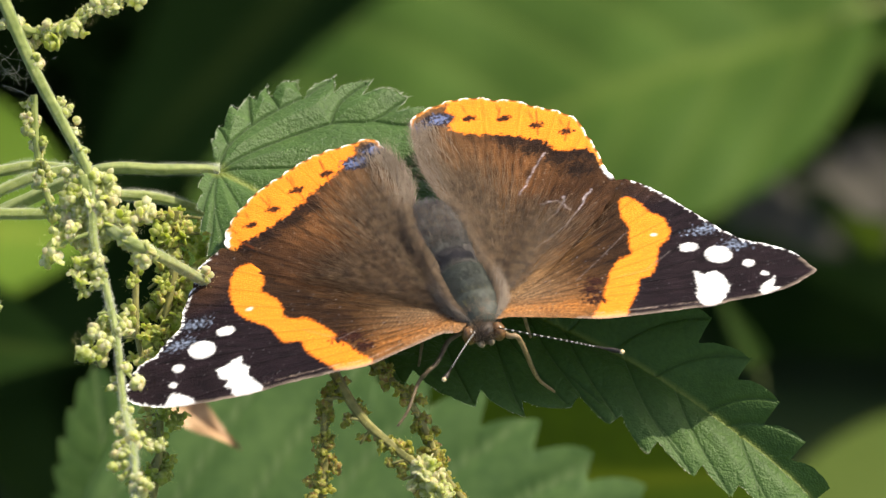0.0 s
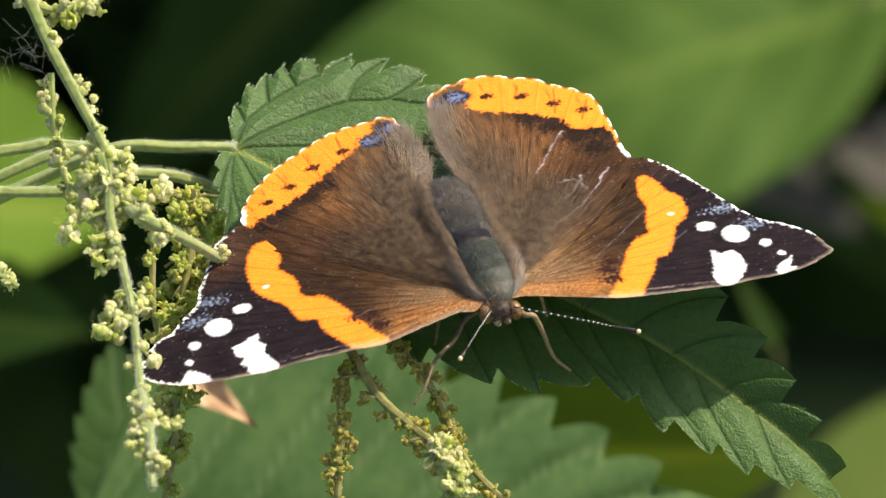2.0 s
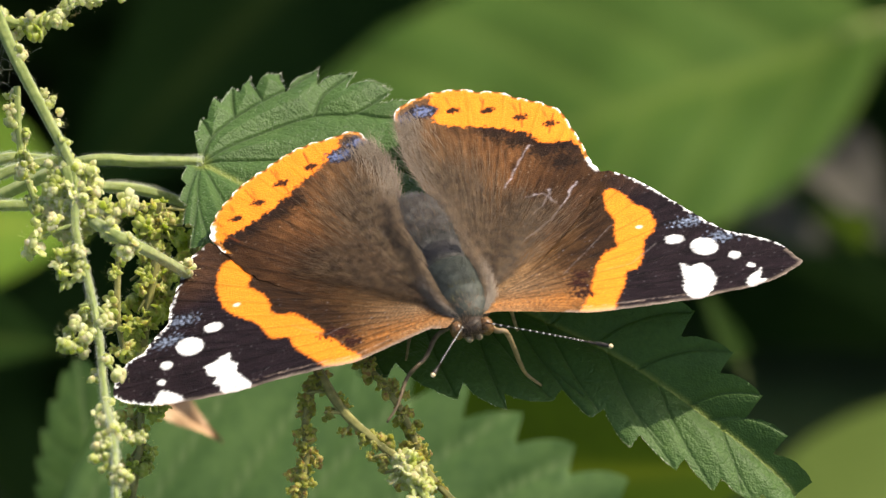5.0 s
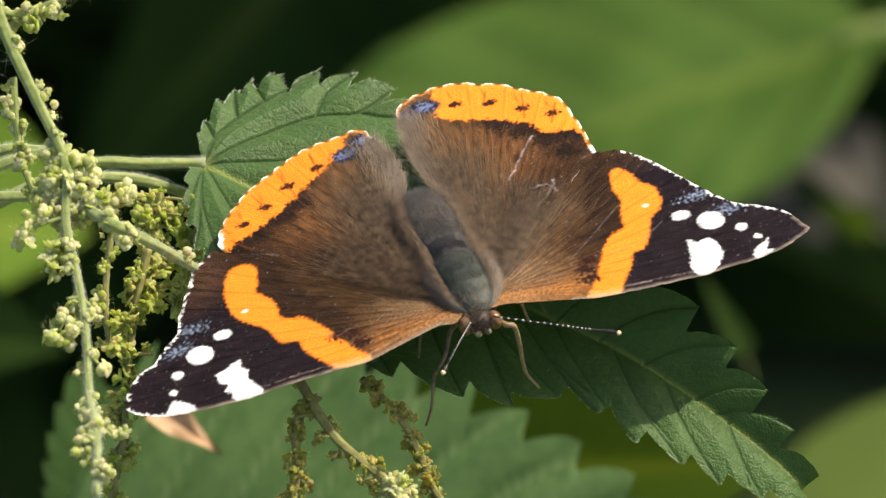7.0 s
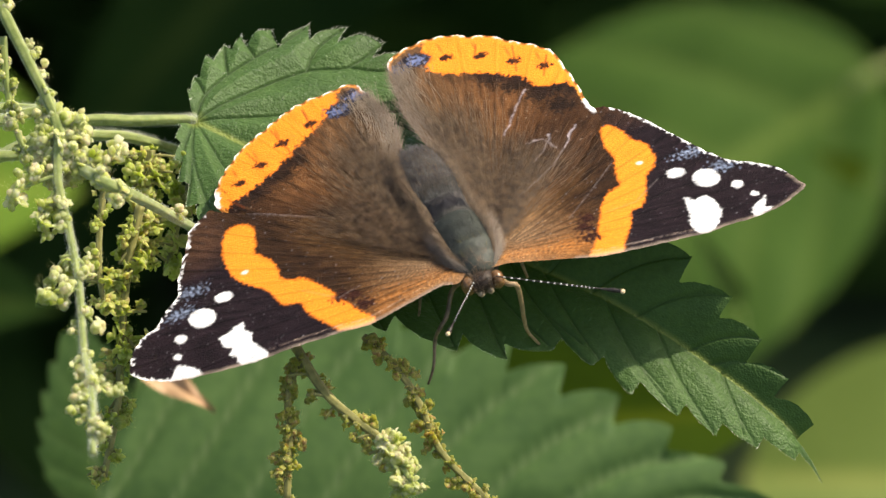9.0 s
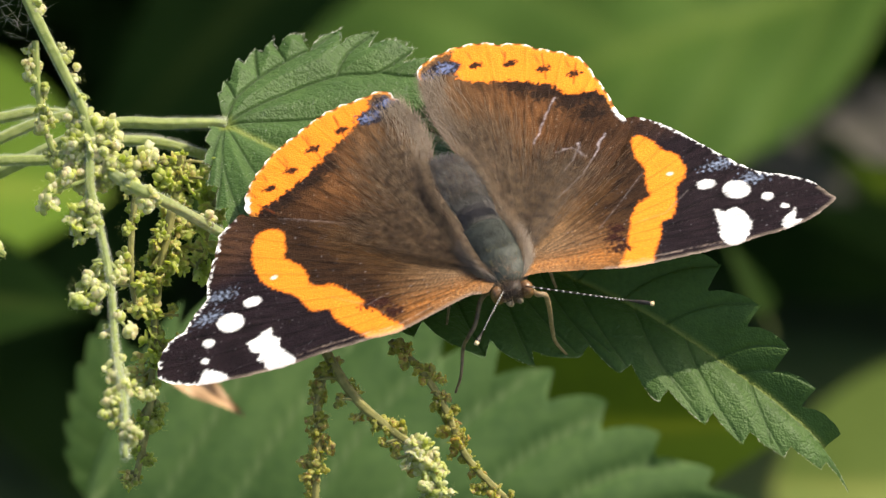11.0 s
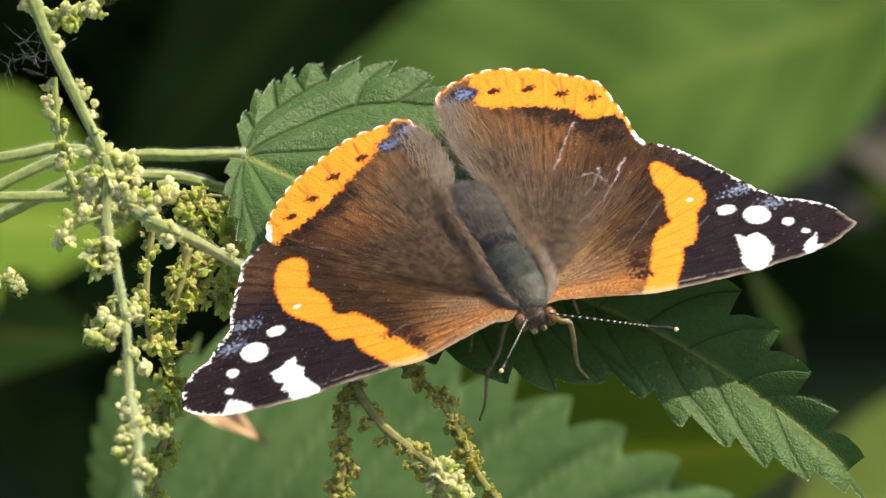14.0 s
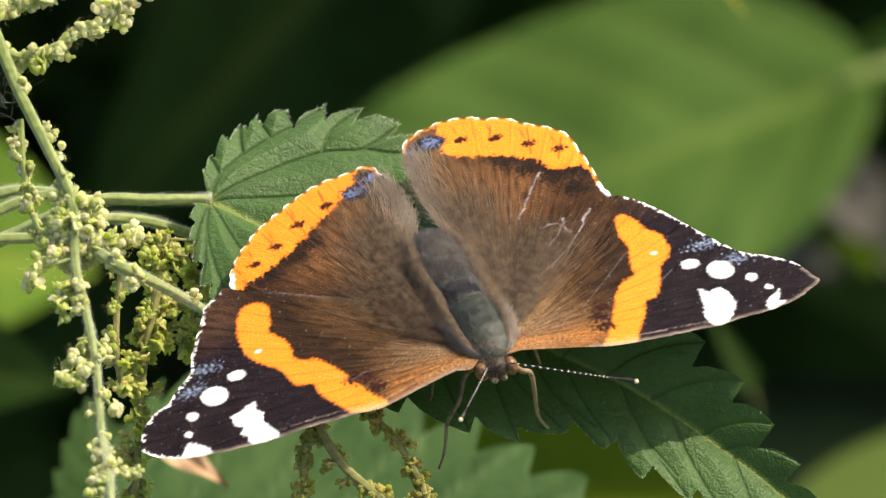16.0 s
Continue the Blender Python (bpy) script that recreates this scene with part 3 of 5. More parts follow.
    quads = np.stack([idx[:-1, :-1], idx[1:, :-1], idx[1:, 1:], idx[:-1, 1:]], -1).reshape(-1, 4)
    quads = quads[keep[quads].all(1)]
    used = np.unique(quads)
    order = np.full(nx * ny, -1)
    order[used] = np.arange(len(used))
    q, d, quads = q[used], np.maximum(-d[used], 0), order[quads]
    dv = np.full(len(q), 9.0)
    for line in veins:
        for a, b in zip(line[:-1], line[1:]):
            e = b - a
            f = np.clip(((q - a) @ e) / max(e @ e, 1e-9), 0, 1)
            dv = np.minimum(dv, np.hypot(*(q - a - f[:, None] * e).T))
    x, y, ay = q[:, 0], q[:, 1], np.abs(q[:, 1])
    xc = np.clip(x, 0, total)
    c = midrib(xc)
    tang = midrib(np.clip(xc + 1.5, 0, total)) - midrib(np.clip(xc - 1.5, 0, total))
    tang /= np.linalg.norm(tang, axis=1)[:, None]
    side = np.cross((0, 0, 1), tang)
    side /= np.linalg.norm(side, axis=1)[:, None]
    up = np.cross(tang, side)
    s = xc / total
    fold = np.where(y > 0, np.interp(s, (0, 0.25, 0.36, 0.5, 0.65, 1), (0.1, 0.15, 0.6, 1.2, 1.75, 1.8)), np.interp(s, (0, 0.2, 0.4, 0.6, 1), (0.05, 0.02, -0.04, -0.22, -0.35)))
    puff = 1 - np.exp(-(dv / 1.0) ** 2)
    # the net of veinlets: an uneven mesh of fields about a millimetre across
    rnd_net = np.random.default_rng(6)
    size, shift = np.array((1.25, 0.95)), rnd_net.uniform(-0.42, 0.42, (90, 60, 2))
    where = np.floor((q + np.array((8.0, 20.0))) / size).astype(int)
    first, second = np.full(len(q), 9.0), np.full(len(q), 9.0)
    for di in (-1, 0, 1):
        for dj in (-1, 0, 1):
            w = where + np.array((di, dj))
            centre = (w + 0.5 + shift[np.clip(w[:, 0], 0, 89), np.clip(w[:, 1], 0, 59)]) * size - np.array((8.0, 20.0))
            far_off = np.hypot(*(q - centre).T)
            second = np.minimum(second, np.maximum(first, far_off))
            first = np.minimum(first, far_off)
    seam = np.exp(-((second - first) / 0.16) ** 2)
    ribs = 1 - np.exp(-(ay / 0.7) ** 2)
    small = np.array([noise.noise(Vector((a * 0.9, b * 0.9, 5))) for a, b in q])
    wide = np.array([noise.noise(Vector((a * 0.14, b * 0.14, 9))) for a, b in q])
    lift = fold * ay + np.interp(s, (0, 0.3, 0.45, 0.65, 1), (0.60, 0.48, 0.5, 0.75, 0.7)) * np.where(y > 0, 1.0, np.interp(s, (0.35, 0.5), (1.0, 0.5))) * puff * np.minimum(1, ay / 2) * ribs - 0.26 * np.where(y > 0, 1.0, 0.6) * np.exp(-(dv / 0.12) ** 2) + 0.22 * ribs - 0.045 * seam * np.minimum(1, dv / 0.3)
    lift += 0.06 * small * puff + 0.45 * wide * np.minimum(1, ay / 5) - 0.18 * np.exp(-d / 0.5)
    verts = c - np.array(foot) + tang * ((x - xc) * 0.001)[:, None] + side * (y * 0.001)[:, None] + up * (lift * 0.001)[:, None]
    me = raw("blade", verts, [tuple(int(k) for k in f) for f in quads])
    pale = np.clip(1.15 - ay / np.interp(s, (0, 0.3, 0.9), (0.42, 0.26, 0.14)), 0, 1)
    pale = np.maximum(pale, np.clip(1.4 - np.hypot(x, y) / 0.9, 0, 1))
    # a torn, pale branching scar beside the midrib
    for line in (((30.6, 1.6), (32.4, 0.9), (34.8, -0.2)), ((32.4, 0.9), (33.1, 2.3), (33.6, 4.0)), ((33.0, 2.1), (31.8, 3.0), (31.0, 2.8)), ((32.9, 0.7), (34.2, 1.7), (36.0, 1.9))):
        pale = np.maximum(pale, 0.9 * np.clip(1.1 - along_line(q, line) / 0.13, 0, 1))
    me.attributes.new("vein", "FLOAT", "POINT").data.foreach_set("value", pale)
    me.attributes.new("side_vein", "FLOAT", "POINT").data.foreach_set("value", np.interp(s, (0, 0.4, 0.7), (0.9, 0.7, 0.5)) * np.clip(1.3 - dv / 0.14, 0, 1) * (1 - pale))
    part("blade", me, NETTLE, top)
    stalk = [st(-19.5, 6.7, -22.5) - foot, st(-20.3, 6.9, -22.3) - foot, st(-24.5, 6.9, -22.0) - foot, st(-30.0, 6.8, -23) - foot, st(-37, 4.0, -26) - foot, st(-50, -2.0, -30) - foot]
    part("stalk", tube_mesh("stalk", stalk, [0.00025, 0.00042, 0.0005, 0.00055, 0.0006], 20, 60, 0.03, 0.10), STEM, top)
    rnd = random.Random(5)
    roots, ways, lengths = [], [], []
    edge = np.nonzero(d < 0.05)[0]
    inner = np.nonzero(d > 0.3)[0]
    for _ in range(5000):
        k = int(edge[rnd.randrange(len(edge))]) if rnd.random() < 0.35 else int(inner[rnd.randrange(len(inner))])
        rimward = d[k] < 0.05
        if x[k] > 24 and (y[k] > 0 or not rimward):
            continue
        roots.append(Vector(verts[k]))
        out = Vector(side[k]) * (1 if y[k] > 0 else -1)
        ways.append(Vector(up[k]) * (rnd.uniform(-0.2, 0.6) if rimward else 0.8) + Vector(tang[k]) * rnd.uniform(-0.2, 0.8) + out * (1.0 if rimward else rnd.uniform(-0.3, 0.3)))
        lengths.append(rnd.uniform(0.00015, 0.00060) * (1 if x[k] < 20 else 0.5) if rimward else rnd.uniform(0.00015, 0.00035))
    sp = spline(stalk, 600)
    for _ in range(3600):
        roots.append(Vector(sp[rnd.randrange(600)]))
        ways.append((rnd.uniform(-0.4, 0.4), rnd.uniform(-1, 1), rnd.uniform(-1, 1)))
        lengths.append(rnd.uniform(0.0006, 0.00092))
    spikes("stinging_hair", roots, ways, lengths, 0.000011, BARK, top, "fine pale stinging hairs")
    tagged(top, "green toothed nettle leaf that carries the butterfly", "leaf")
    return top


# ---- flower sprays ----
def cluster_meshes(count=10, spread=0.4):
    """Knots of a few plump buds, each wrapped in four cupped tepals with a crease between them; some have opened."""
    out = []
    for k in range(count):
        rnd = random.Random(40 + k + int(spread * 100))
        bm = bmesh.new()
        place = Vector((0, 0, 0))
        for _ in range(rnd.randint(2, 4)):
            r = rnd.uniform(0.00040, 0.00076)
            turn = Euler((rnd.uniform(0, 6), rnd.uniform(0, 6), rnd.uniform(0, 6))).to_matrix()
            opened = rnd.random() < spread
            blob(bm, place, (r * 0.66, r * 0.66, r * 0.74) if not opened else (r * 0.42, r * 0.42, r * 0.5), turn, 2, 0.3, rnd.uniform(0, 9))
            for m in range(4):
                petal = turn @ Euler((0, 0, m * 1.571 + rnd.uniform(-0.15, 0.15))).to_matrix()
                lean = petal @ Euler((0, -0.5 if opened else -1.25, 0)).to_matrix()
                out_to = Vector((0.70, 0, 0.25)) if opened else Vector((0.46, 0, 0.05))
                blob(bm, place + petal @ out_to * r, (r * 0.66, r * rnd.uniform(0.46, 0.58), r * (0.17 if opened else 0.38)), lean, 2, 0.4, rnd.uniform(0, 9))
            d = Vector((rnd.gauss(0, 1), rnd.gauss(0, 1), rnd.gauss(0, 1))).normalized()
            place = place * 0.5 + d * rnd.uniform(0.0006, 0.0009)
        for _ in range(34):
            d = Vector((rnd.gauss(0, 1), rnd.gauss(0, 1), rnd.gauss(0, 1))).normalized()
            o, a = d * rnd.uniform(0.0004, 0.0009), d.orthogonal().normalized() * 0.000010
            b = d.cross(a)
            foot = [bm.verts.new(o + a), bm.verts.new(o - a * 0.5 + b * 0.87), bm.verts.new(o - a * 0.5 - b * 0.87)]
            end = bm.verts.new(o + d * rnd.uniform(0.0002, 0.0004))
            for m in range(3):
                bm.faces.new((foot[m], foot[(m + 1) % 3], end))
        me = bpy.data.meshes.new("flower")
        bm.to_mesh(me)
        bm.free()
        out.append(me)
    return out


def flower_spray(name, points, radii, tufts, reach, meshes, material, label, seed, hairs=0, span=(0.03, 1.0), size=(0.6, 1.05), each=(1, 3), arms=()):
    """A stalk with short side twigs, on each a few knots of flowers."""
    rnd = random.Random(seed)
    top = new(name)
    foot = Vector(points[0])
    top.matrix_world = Matrix.Translation(foot)
    pts = [Vector(p) - foot for p in points]
    bark = STEM if material is FLOWER else STEM_OLIVE
    part("stalk", tube_mesh("stalk", pts, radii, 20, 60, 0.03, 0.10), bark, top)
    c = spline(pts, 100)
    for n in range(tufts):
        f = span[0] + (span[1] - span[0]) * (n + rnd.uniform(0, 0.8)) / tufts
        o = Vector(c[min(99, int(f * 99))])
        side = 1 if rnd.random() < 0.5 else -1
        way = (SU * side * rnd.uniform(0.5, 1.0) - SV * rnd.uniform(-0.2, 0.9) + SW * rnd.uniform(-0.9, 0.25)).normalized()
        length = reach * rnd.uniform(0.35, 1.0)
        count = rnd.randint(*each)
        if length > 0.0012:
            part("twig", tube_mesh("twig", [o, o + way * length * 0.5, o + way * length - SV * length * 0.1], [0.00016, 0.00012], 6, 5), bark, top)
        for m in range(count):
            g = (m + 0.6) / count
            ob = part("flower", rnd.choice(meshes[material.name]), None, top)
            k = rnd.uniform(*size)
            p = o + way * length * g - SV * length * 0.1 * g + Vector((rnd.gauss(0, 1), rnd.gauss(0, 1), rnd.gauss(0, 1))) * 0.00025
            ob.matrix_local = Matrix.LocRotScale(p, Euler((rnd.uniform(0, 6), rnd.uniform(0, 6), rnd.uniform(0, 6))), Vector((k, k, k)))
    # longer side twigs: where they leave the stalk, their end in mm right, up and towards, the knots on them
    for f, way, count in arms:
        o = Vector(c[min(99, int(f * 99))])
        end = o + (SU * way[0] + SV * way[1] + SW * way[2]) * 0.001
        bend = (o + end) / 2 + SV * 0.0002
        part("twig", tube_mesh("twig", [o, bend, end], [0.00020, 0.00016, 0.00012], 6, 8), bark, top)
        line = spline([o, bend, end], 30)
        for m in range(count):
            g = 0.4 + 0.6 * (m + rnd.uniform(0.2, 0.9)) / count
            ob = part("flower", rnd.choice(meshes[material.name]), None, top)
            k = rnd.uniform(0.75, 1.15)
            ob.matrix_local = Matrix.LocRotScale(Vector(line[min(29, int(g * 29))]) + Vector((rnd.gauss(0, 1), rnd.gauss(0, 1), rnd.gauss(0, 1))) * 0.0003, Euler((rnd.uniform(0, 6), rnd.uniform(0, 6), rnd.uniform(0, 6))), Vector((k, k, k)))
    if hairs:
        roots, ways = [], []
        for _ in range(hairs):
            k = rnd.randrange(99)
            roots.append(Vector(c[k]).lerp(Vector(c[k + 1]), rnd.random()))
            ways.append((rnd.uniform(-1, 1), rnd.uniform(-1, 1), rnd.uniform(-1, 1)))
        spikes("hair", roots, ways, [radii[1] + rnd.uniform(0.0001, 0.0003) for _ in roots], 0.000013, BARK, top, "fine pale hairs")
    tagged(top, label, "flower spray", "nettle flower sprays")
    return top


def px_line(*pts):
    """Places from (right, up, towards) triples in mm."""
    return [seen(*p) for p in pts]


def sprays():
    meshes = {}
    for m, spread in ((FLOWER, 0.4), (FLOWER_DULL, 0.75), (FLOWER_OLIVE, 0.85)):
        meshes[m.name] = []
        for b in cluster_meshes(10, spread):
            c = b.copy()
            c.materials.append(m)
            meshes[m.name].append(c)
    made = []
    made.append(flower_spray("flower_spray", px_line((-37.5, 22, 2), (-34.5, 15.2, 2), (-32, 10.5, 2), (-29.7, 5.7, 2), (-29.5, 1, 3), (-28.5, -3, 4), (-27.5, -7.6, 6), (-26.9, -13.3, 9), (-26.1, -17.1, 16), (-25.9, -22, 20)),
                             [0.00054, 0.00046, 0.0004, 0.00035, 0.0003, 0.00028, 0.00026], 26, 0.0015, meshes, FLOWER, "pale hairy nettle stalk hung with yellow-green flower clusters", 11, 12000, size=(0.55, 0.95), each=(1, 2),
                             arms=((0.44, (-3.8, -1.8, 0.5), 3), (0.46, (-1.6, -3.6, 0.3), 4), (0.60, (-2.0, -3.4, 0), 3), (0.62, (1.6, -1.6, 0.4), 3), (0.68, (-2.9, -1.2, 0.2), 4), (0.72, (1.2, -0.9, 0), 2), (0.80, (-1.0, -0.6, 0), 2), (0.86, (1.3, -0.8, 0.3), 3), (0.89, (-1.2, -0.9, 0.2), 3), (0.95, (1.4, -0.6, 0), 3))))
    made.append(flower_spray("flower_spray", px_line((-30.4, 6.2, 2), (-29.4, 3.6, 2), (-27.6, 1.4, 1)), [0.0005, 0.0004, 0.0003], 36, 0.0036, meshes, FLOWER, "dense knot of yellow-green nettle flowers", 12, size=(0.7, 1.2), each=(2, 3)))
    made.append(flower_spray("flower_spray", px_line((-36.4, 18.9, 0), (-33.6, 18.2, 0), (-31.4, 19.1, 0), (-29.4, 20.1, 0), (-27.2, 20.9, 0), (-25.3, 23.2, 0), (-23.8, 25, 0)), [0.00034, 0.0003, 0.00022], 22, 0.0009, meshes, FLOWER, "short side spray of yellow-green nettle flowers", 13, 1500, size=(0.7, 1.1), each=(1, 2)))
    made.append(flower_spray("flower_spray", px_line((-34.5, 13, -2), (-34.2, 8, -2), (-33, 3.5, -2), (-31, 1.5, -1)), [0.0003, 0.00025, 0.0002], 24, 0.0011, meshes, FLOWER, "thin hanging spray of nettle flowers", 14, 500, size=(0.45, 0.85), each=(1, 2), arms=((0.95, (0.6, -1.4, 0.2), 4),)))
    made.append(flower_spray("flower_spray", px_line((-28.6, 2.0, 1), (-26.3, 0.6, 4.5), (-23.5, -0.8, 2), (-19.0, -3.4, -9)), [0.0005, 0.00047, 0.00045, 0.0004], 3, 0.0012, meshes, FLOWER, "pale green side stalk with few flowers", 15, 4500))
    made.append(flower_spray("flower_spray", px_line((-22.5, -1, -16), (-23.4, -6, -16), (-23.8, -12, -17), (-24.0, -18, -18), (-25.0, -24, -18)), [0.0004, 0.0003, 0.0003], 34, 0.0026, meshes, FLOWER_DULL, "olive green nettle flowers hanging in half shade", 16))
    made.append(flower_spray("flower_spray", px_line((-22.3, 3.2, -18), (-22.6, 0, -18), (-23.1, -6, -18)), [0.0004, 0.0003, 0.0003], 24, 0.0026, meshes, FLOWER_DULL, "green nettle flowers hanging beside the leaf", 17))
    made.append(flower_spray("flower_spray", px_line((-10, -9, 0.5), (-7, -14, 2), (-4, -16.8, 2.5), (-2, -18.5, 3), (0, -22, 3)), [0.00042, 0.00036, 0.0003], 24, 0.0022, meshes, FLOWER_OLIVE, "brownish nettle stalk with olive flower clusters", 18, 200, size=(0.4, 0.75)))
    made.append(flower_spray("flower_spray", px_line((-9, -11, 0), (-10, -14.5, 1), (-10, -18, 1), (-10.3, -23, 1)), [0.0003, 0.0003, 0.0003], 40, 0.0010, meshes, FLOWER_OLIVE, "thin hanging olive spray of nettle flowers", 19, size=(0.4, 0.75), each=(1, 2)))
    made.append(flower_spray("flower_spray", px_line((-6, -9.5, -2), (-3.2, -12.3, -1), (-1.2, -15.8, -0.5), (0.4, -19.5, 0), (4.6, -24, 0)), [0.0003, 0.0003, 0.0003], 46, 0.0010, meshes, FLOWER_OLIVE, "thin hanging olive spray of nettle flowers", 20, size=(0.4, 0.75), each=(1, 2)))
    made.insert(7, flower_spray("flower_spray", px_line((-40, -3.6, 0), (-38.4, -4.2, 0), (-37.2, -5.0, 0)), [0.0003, 0.0002], 4, 0.0010, meshes, FLOWER, "pale tip of a nettle flower spray", 21))
    # sun on this tip is put in by the paler flower colours
    made.append(flower_spray("flower_spray", px_line((-2.3, -18.2, 3), (-1.0, -19.8, 3.5), (0.6, -22.5, 4)), [0.0003, 0.0002], 10, 0.0018, meshes, FLOWER, "pale sunlit tip of a nettle flower spray", 22, each=(3, 5)))
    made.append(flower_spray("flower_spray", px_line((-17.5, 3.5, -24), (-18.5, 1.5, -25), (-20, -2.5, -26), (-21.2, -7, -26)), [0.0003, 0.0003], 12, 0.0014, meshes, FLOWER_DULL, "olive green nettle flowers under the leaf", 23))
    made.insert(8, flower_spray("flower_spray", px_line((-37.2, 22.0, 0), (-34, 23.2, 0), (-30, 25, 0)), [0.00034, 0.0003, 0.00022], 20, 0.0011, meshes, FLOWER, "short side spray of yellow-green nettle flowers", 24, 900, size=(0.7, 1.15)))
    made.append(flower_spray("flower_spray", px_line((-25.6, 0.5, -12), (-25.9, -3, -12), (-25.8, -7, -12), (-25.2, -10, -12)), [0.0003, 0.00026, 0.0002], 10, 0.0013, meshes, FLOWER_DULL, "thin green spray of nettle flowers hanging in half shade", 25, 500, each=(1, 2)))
    web = new("cobweb")
    o = seen(-37, 15, 0)
    web.matrix_world = Matrix.Translation(o)
    rnd = random.Random(70)
    for _ in range(34):
        a = Vector((rnd.uniform(-0.0022, 0.0022), rnd.uniform(-0.001, 0.001), rnd.uniform(-0.0024, 0.0024)))
        c = a + Vector((rnd.gauss(0, 0.0013), rnd.gauss(0, 0.0006), rnd.gauss(0, 0.0012)))
        part("thread", tube_mesh("thread", [a, (a + c) / 2 + Vector((0, 0, rnd.uniform(-0.0004, 0.0004))), c], [0.000008, 0.000008], 3, 8), BARK, web)
    tagged(web, "tangle of fine white cobweb threads on the stalk", "cobweb")
    stalks = [web]
    for k, pts in enumerate((((-50, 5.0, -16), (-38, 6.5, -16), (-34.5, 7.0, -16), (-30, 6.6, -16)), ((-50, -1.0, -14), (-38, 4.6, -14), (-34, 6.2, -14), (-30, 7, -14)), ((-50, 3.2, -12), (-38, 3.0, -12), (-33, 3.0, -12), (-28, 3.2, -12)), ((-28, 4.6, -24), (-24, 4.3, -25.5), (-19, 2.8, -27)))):
        top = new("side_stalk")
        p = px_line(*pts)
        top.matrix_world = Matrix.Translation(p[0])
        part("stalk", tube_mesh("stalk", [q - p[0] for q in p], [0.00048, 0.00045, 0.00042], 20, 40, 0.03, 0.10), STEM, top)
        line = spline([q - p[0] for q in p], 400)
        rnd = random.Random(60 + k)
        spikes("hair", [Vector(line[rnd.randrange(400)]) for _ in range(2200)], [(rnd.uniform(-0.5, 0.5), rnd.uniform(-1, 1), rnd.uniform(-1, 1)) for _ in range(2200)], [rnd.uniform(0.0006, 0.0009) for _ in range(2200)], 0.000014, BARK, top, "fine pale hairs")
        stalks.append(tagged(top, "pale green nettle leaf stalk", "stalk", "nettle stalks"))
    return made, stalks


# ---- the butterfly ----
LF_out = ((0.7, -2.2), (2.4, -4.4), (4, -4), (7.2, -4.5), (10.8, -5.1), (13.2, -4.7), (17.1, -4.3), (21, -4.1), (25.2, -3.3), (28, -2.5), (29.9, -1.2), (30.7, 0), (30.3, 1.2), (29.5, 2.5), (28.3, 3.6), (26.9, 4.2), (25.4, 5.7), (23.9, 7), (23, 9.1), (21.9, 11), (20.7, 13), (20.2, 14), (18.8, 15), (17.6, 15.6), (16.6, 14.7), (12.3, 11.9), (6.6, 7.2), (2.3, 0.7),)
RF_out = ((0.2, -1.3), (0.3, -3.9), (2.2, -4.1), (6.5, -5.4), (9.2, -6.3), (11.1, -6.6), (13.5, -6.8), (16, -7), (18.7, -7.2), (21, -7), (23.6, -6.9), (26.2, -6.4), (28.1, -5.4), (29.2, -4.6), (28.7, -3.1), (28, -1.4), (26.4, -0.1), (24.3, 1.3), (23, 3.4), (22.1, 5.3), (21.2, 7.1), (20.3, 9.1), (19.3, 10.7), (18.2, 11.9), (17.1, 12.4), (14.8, 12.6), (9.6, 9.1), (5.6, 6), (1.6, 0.8),)
LH_out = ((17.2, 15.6), (16.9, 17.3), (16, 18.8), (14.7, 20.1), (13.1, 21.4), (11.9, 22.1), (10.1, 22.9), (8.3, 23.8), (6.6, 24.3), (5, 24.3), (3.5, 24.3), (1.8, 24.4), (1.2, 23.6), (0.8, 21.3), (0.3, 18.9), (0.4, 15.9), (1, 12.3), (1.3, 5.7), (1.7, 0), (3.1, -1.8), (9.2, 2.1), (15.1, 9.2),)
RH_out = ((16.4, 10.8), (16.2, 13.7), (16.3, 16.3), (16.2, 18.4), (16, 21), (14.9, 22.4), (13.3, 23.7), (11.7, 25.3), (9.9, 26), (8.6, 26.8), (6.6, 27.1), (5, 26.8), (3.6, 26.4), (2.3, 25.4), (1.8, 23.4), (1.5, 21.3), (1.1, 18.4), (1.3, 14.8), (1.7, 9.5), (1.6, 2.8), (1.7, -1.8), (2.5, -2.5), (7.7, 1.5), (13.5, 7),)
LF_band = ((18.3, 10.9), (17.5, 12.2), (16.5, 12.7), (15.5, 12.3), (15.2, 11.4), (15.7, 9.6), (16.2, 8.6), (15.3, 6.9), (15.2, 5.3), (15.4, 4.3), (14.7, 3.6), (13.8, 3.4), (13.1, 2.3), (12.2, 0.3), (11.7, -1.2), (10.8, -3.3), (10.2, -4.8), (11.4, -5.2), (13.2, -4.5), (14.1, -2.8), (14.9, -1), (15.1, 0.6), (16.3, 1), (16.7, 2.2), (17, 3.6), (18.3, 5.3), (18.9, 7), (18.8, 9.1),)
RF_band = ((16.1, 9.4), (17, 9.8), (17.7, 8.7), (18.1, 7.1), (18.9, 6.1), (18.9, 3.9), (18.2, 2.8), (17.2, 1.9), (16.2, -0.4), (15.3, -1.6), (14.3, -1.8), (13.6, -3.4), (12.3, -5.2), (11.3, -6.8), (8.8, -6.1), (9.7, -4.8), (10.7, -3), (11.5, -1.6), (12.3, -0.1), (13.4, 1.2), (14.7, 1.7), (15, 3.3), (15.7, 5.3), (15.6, 7),)
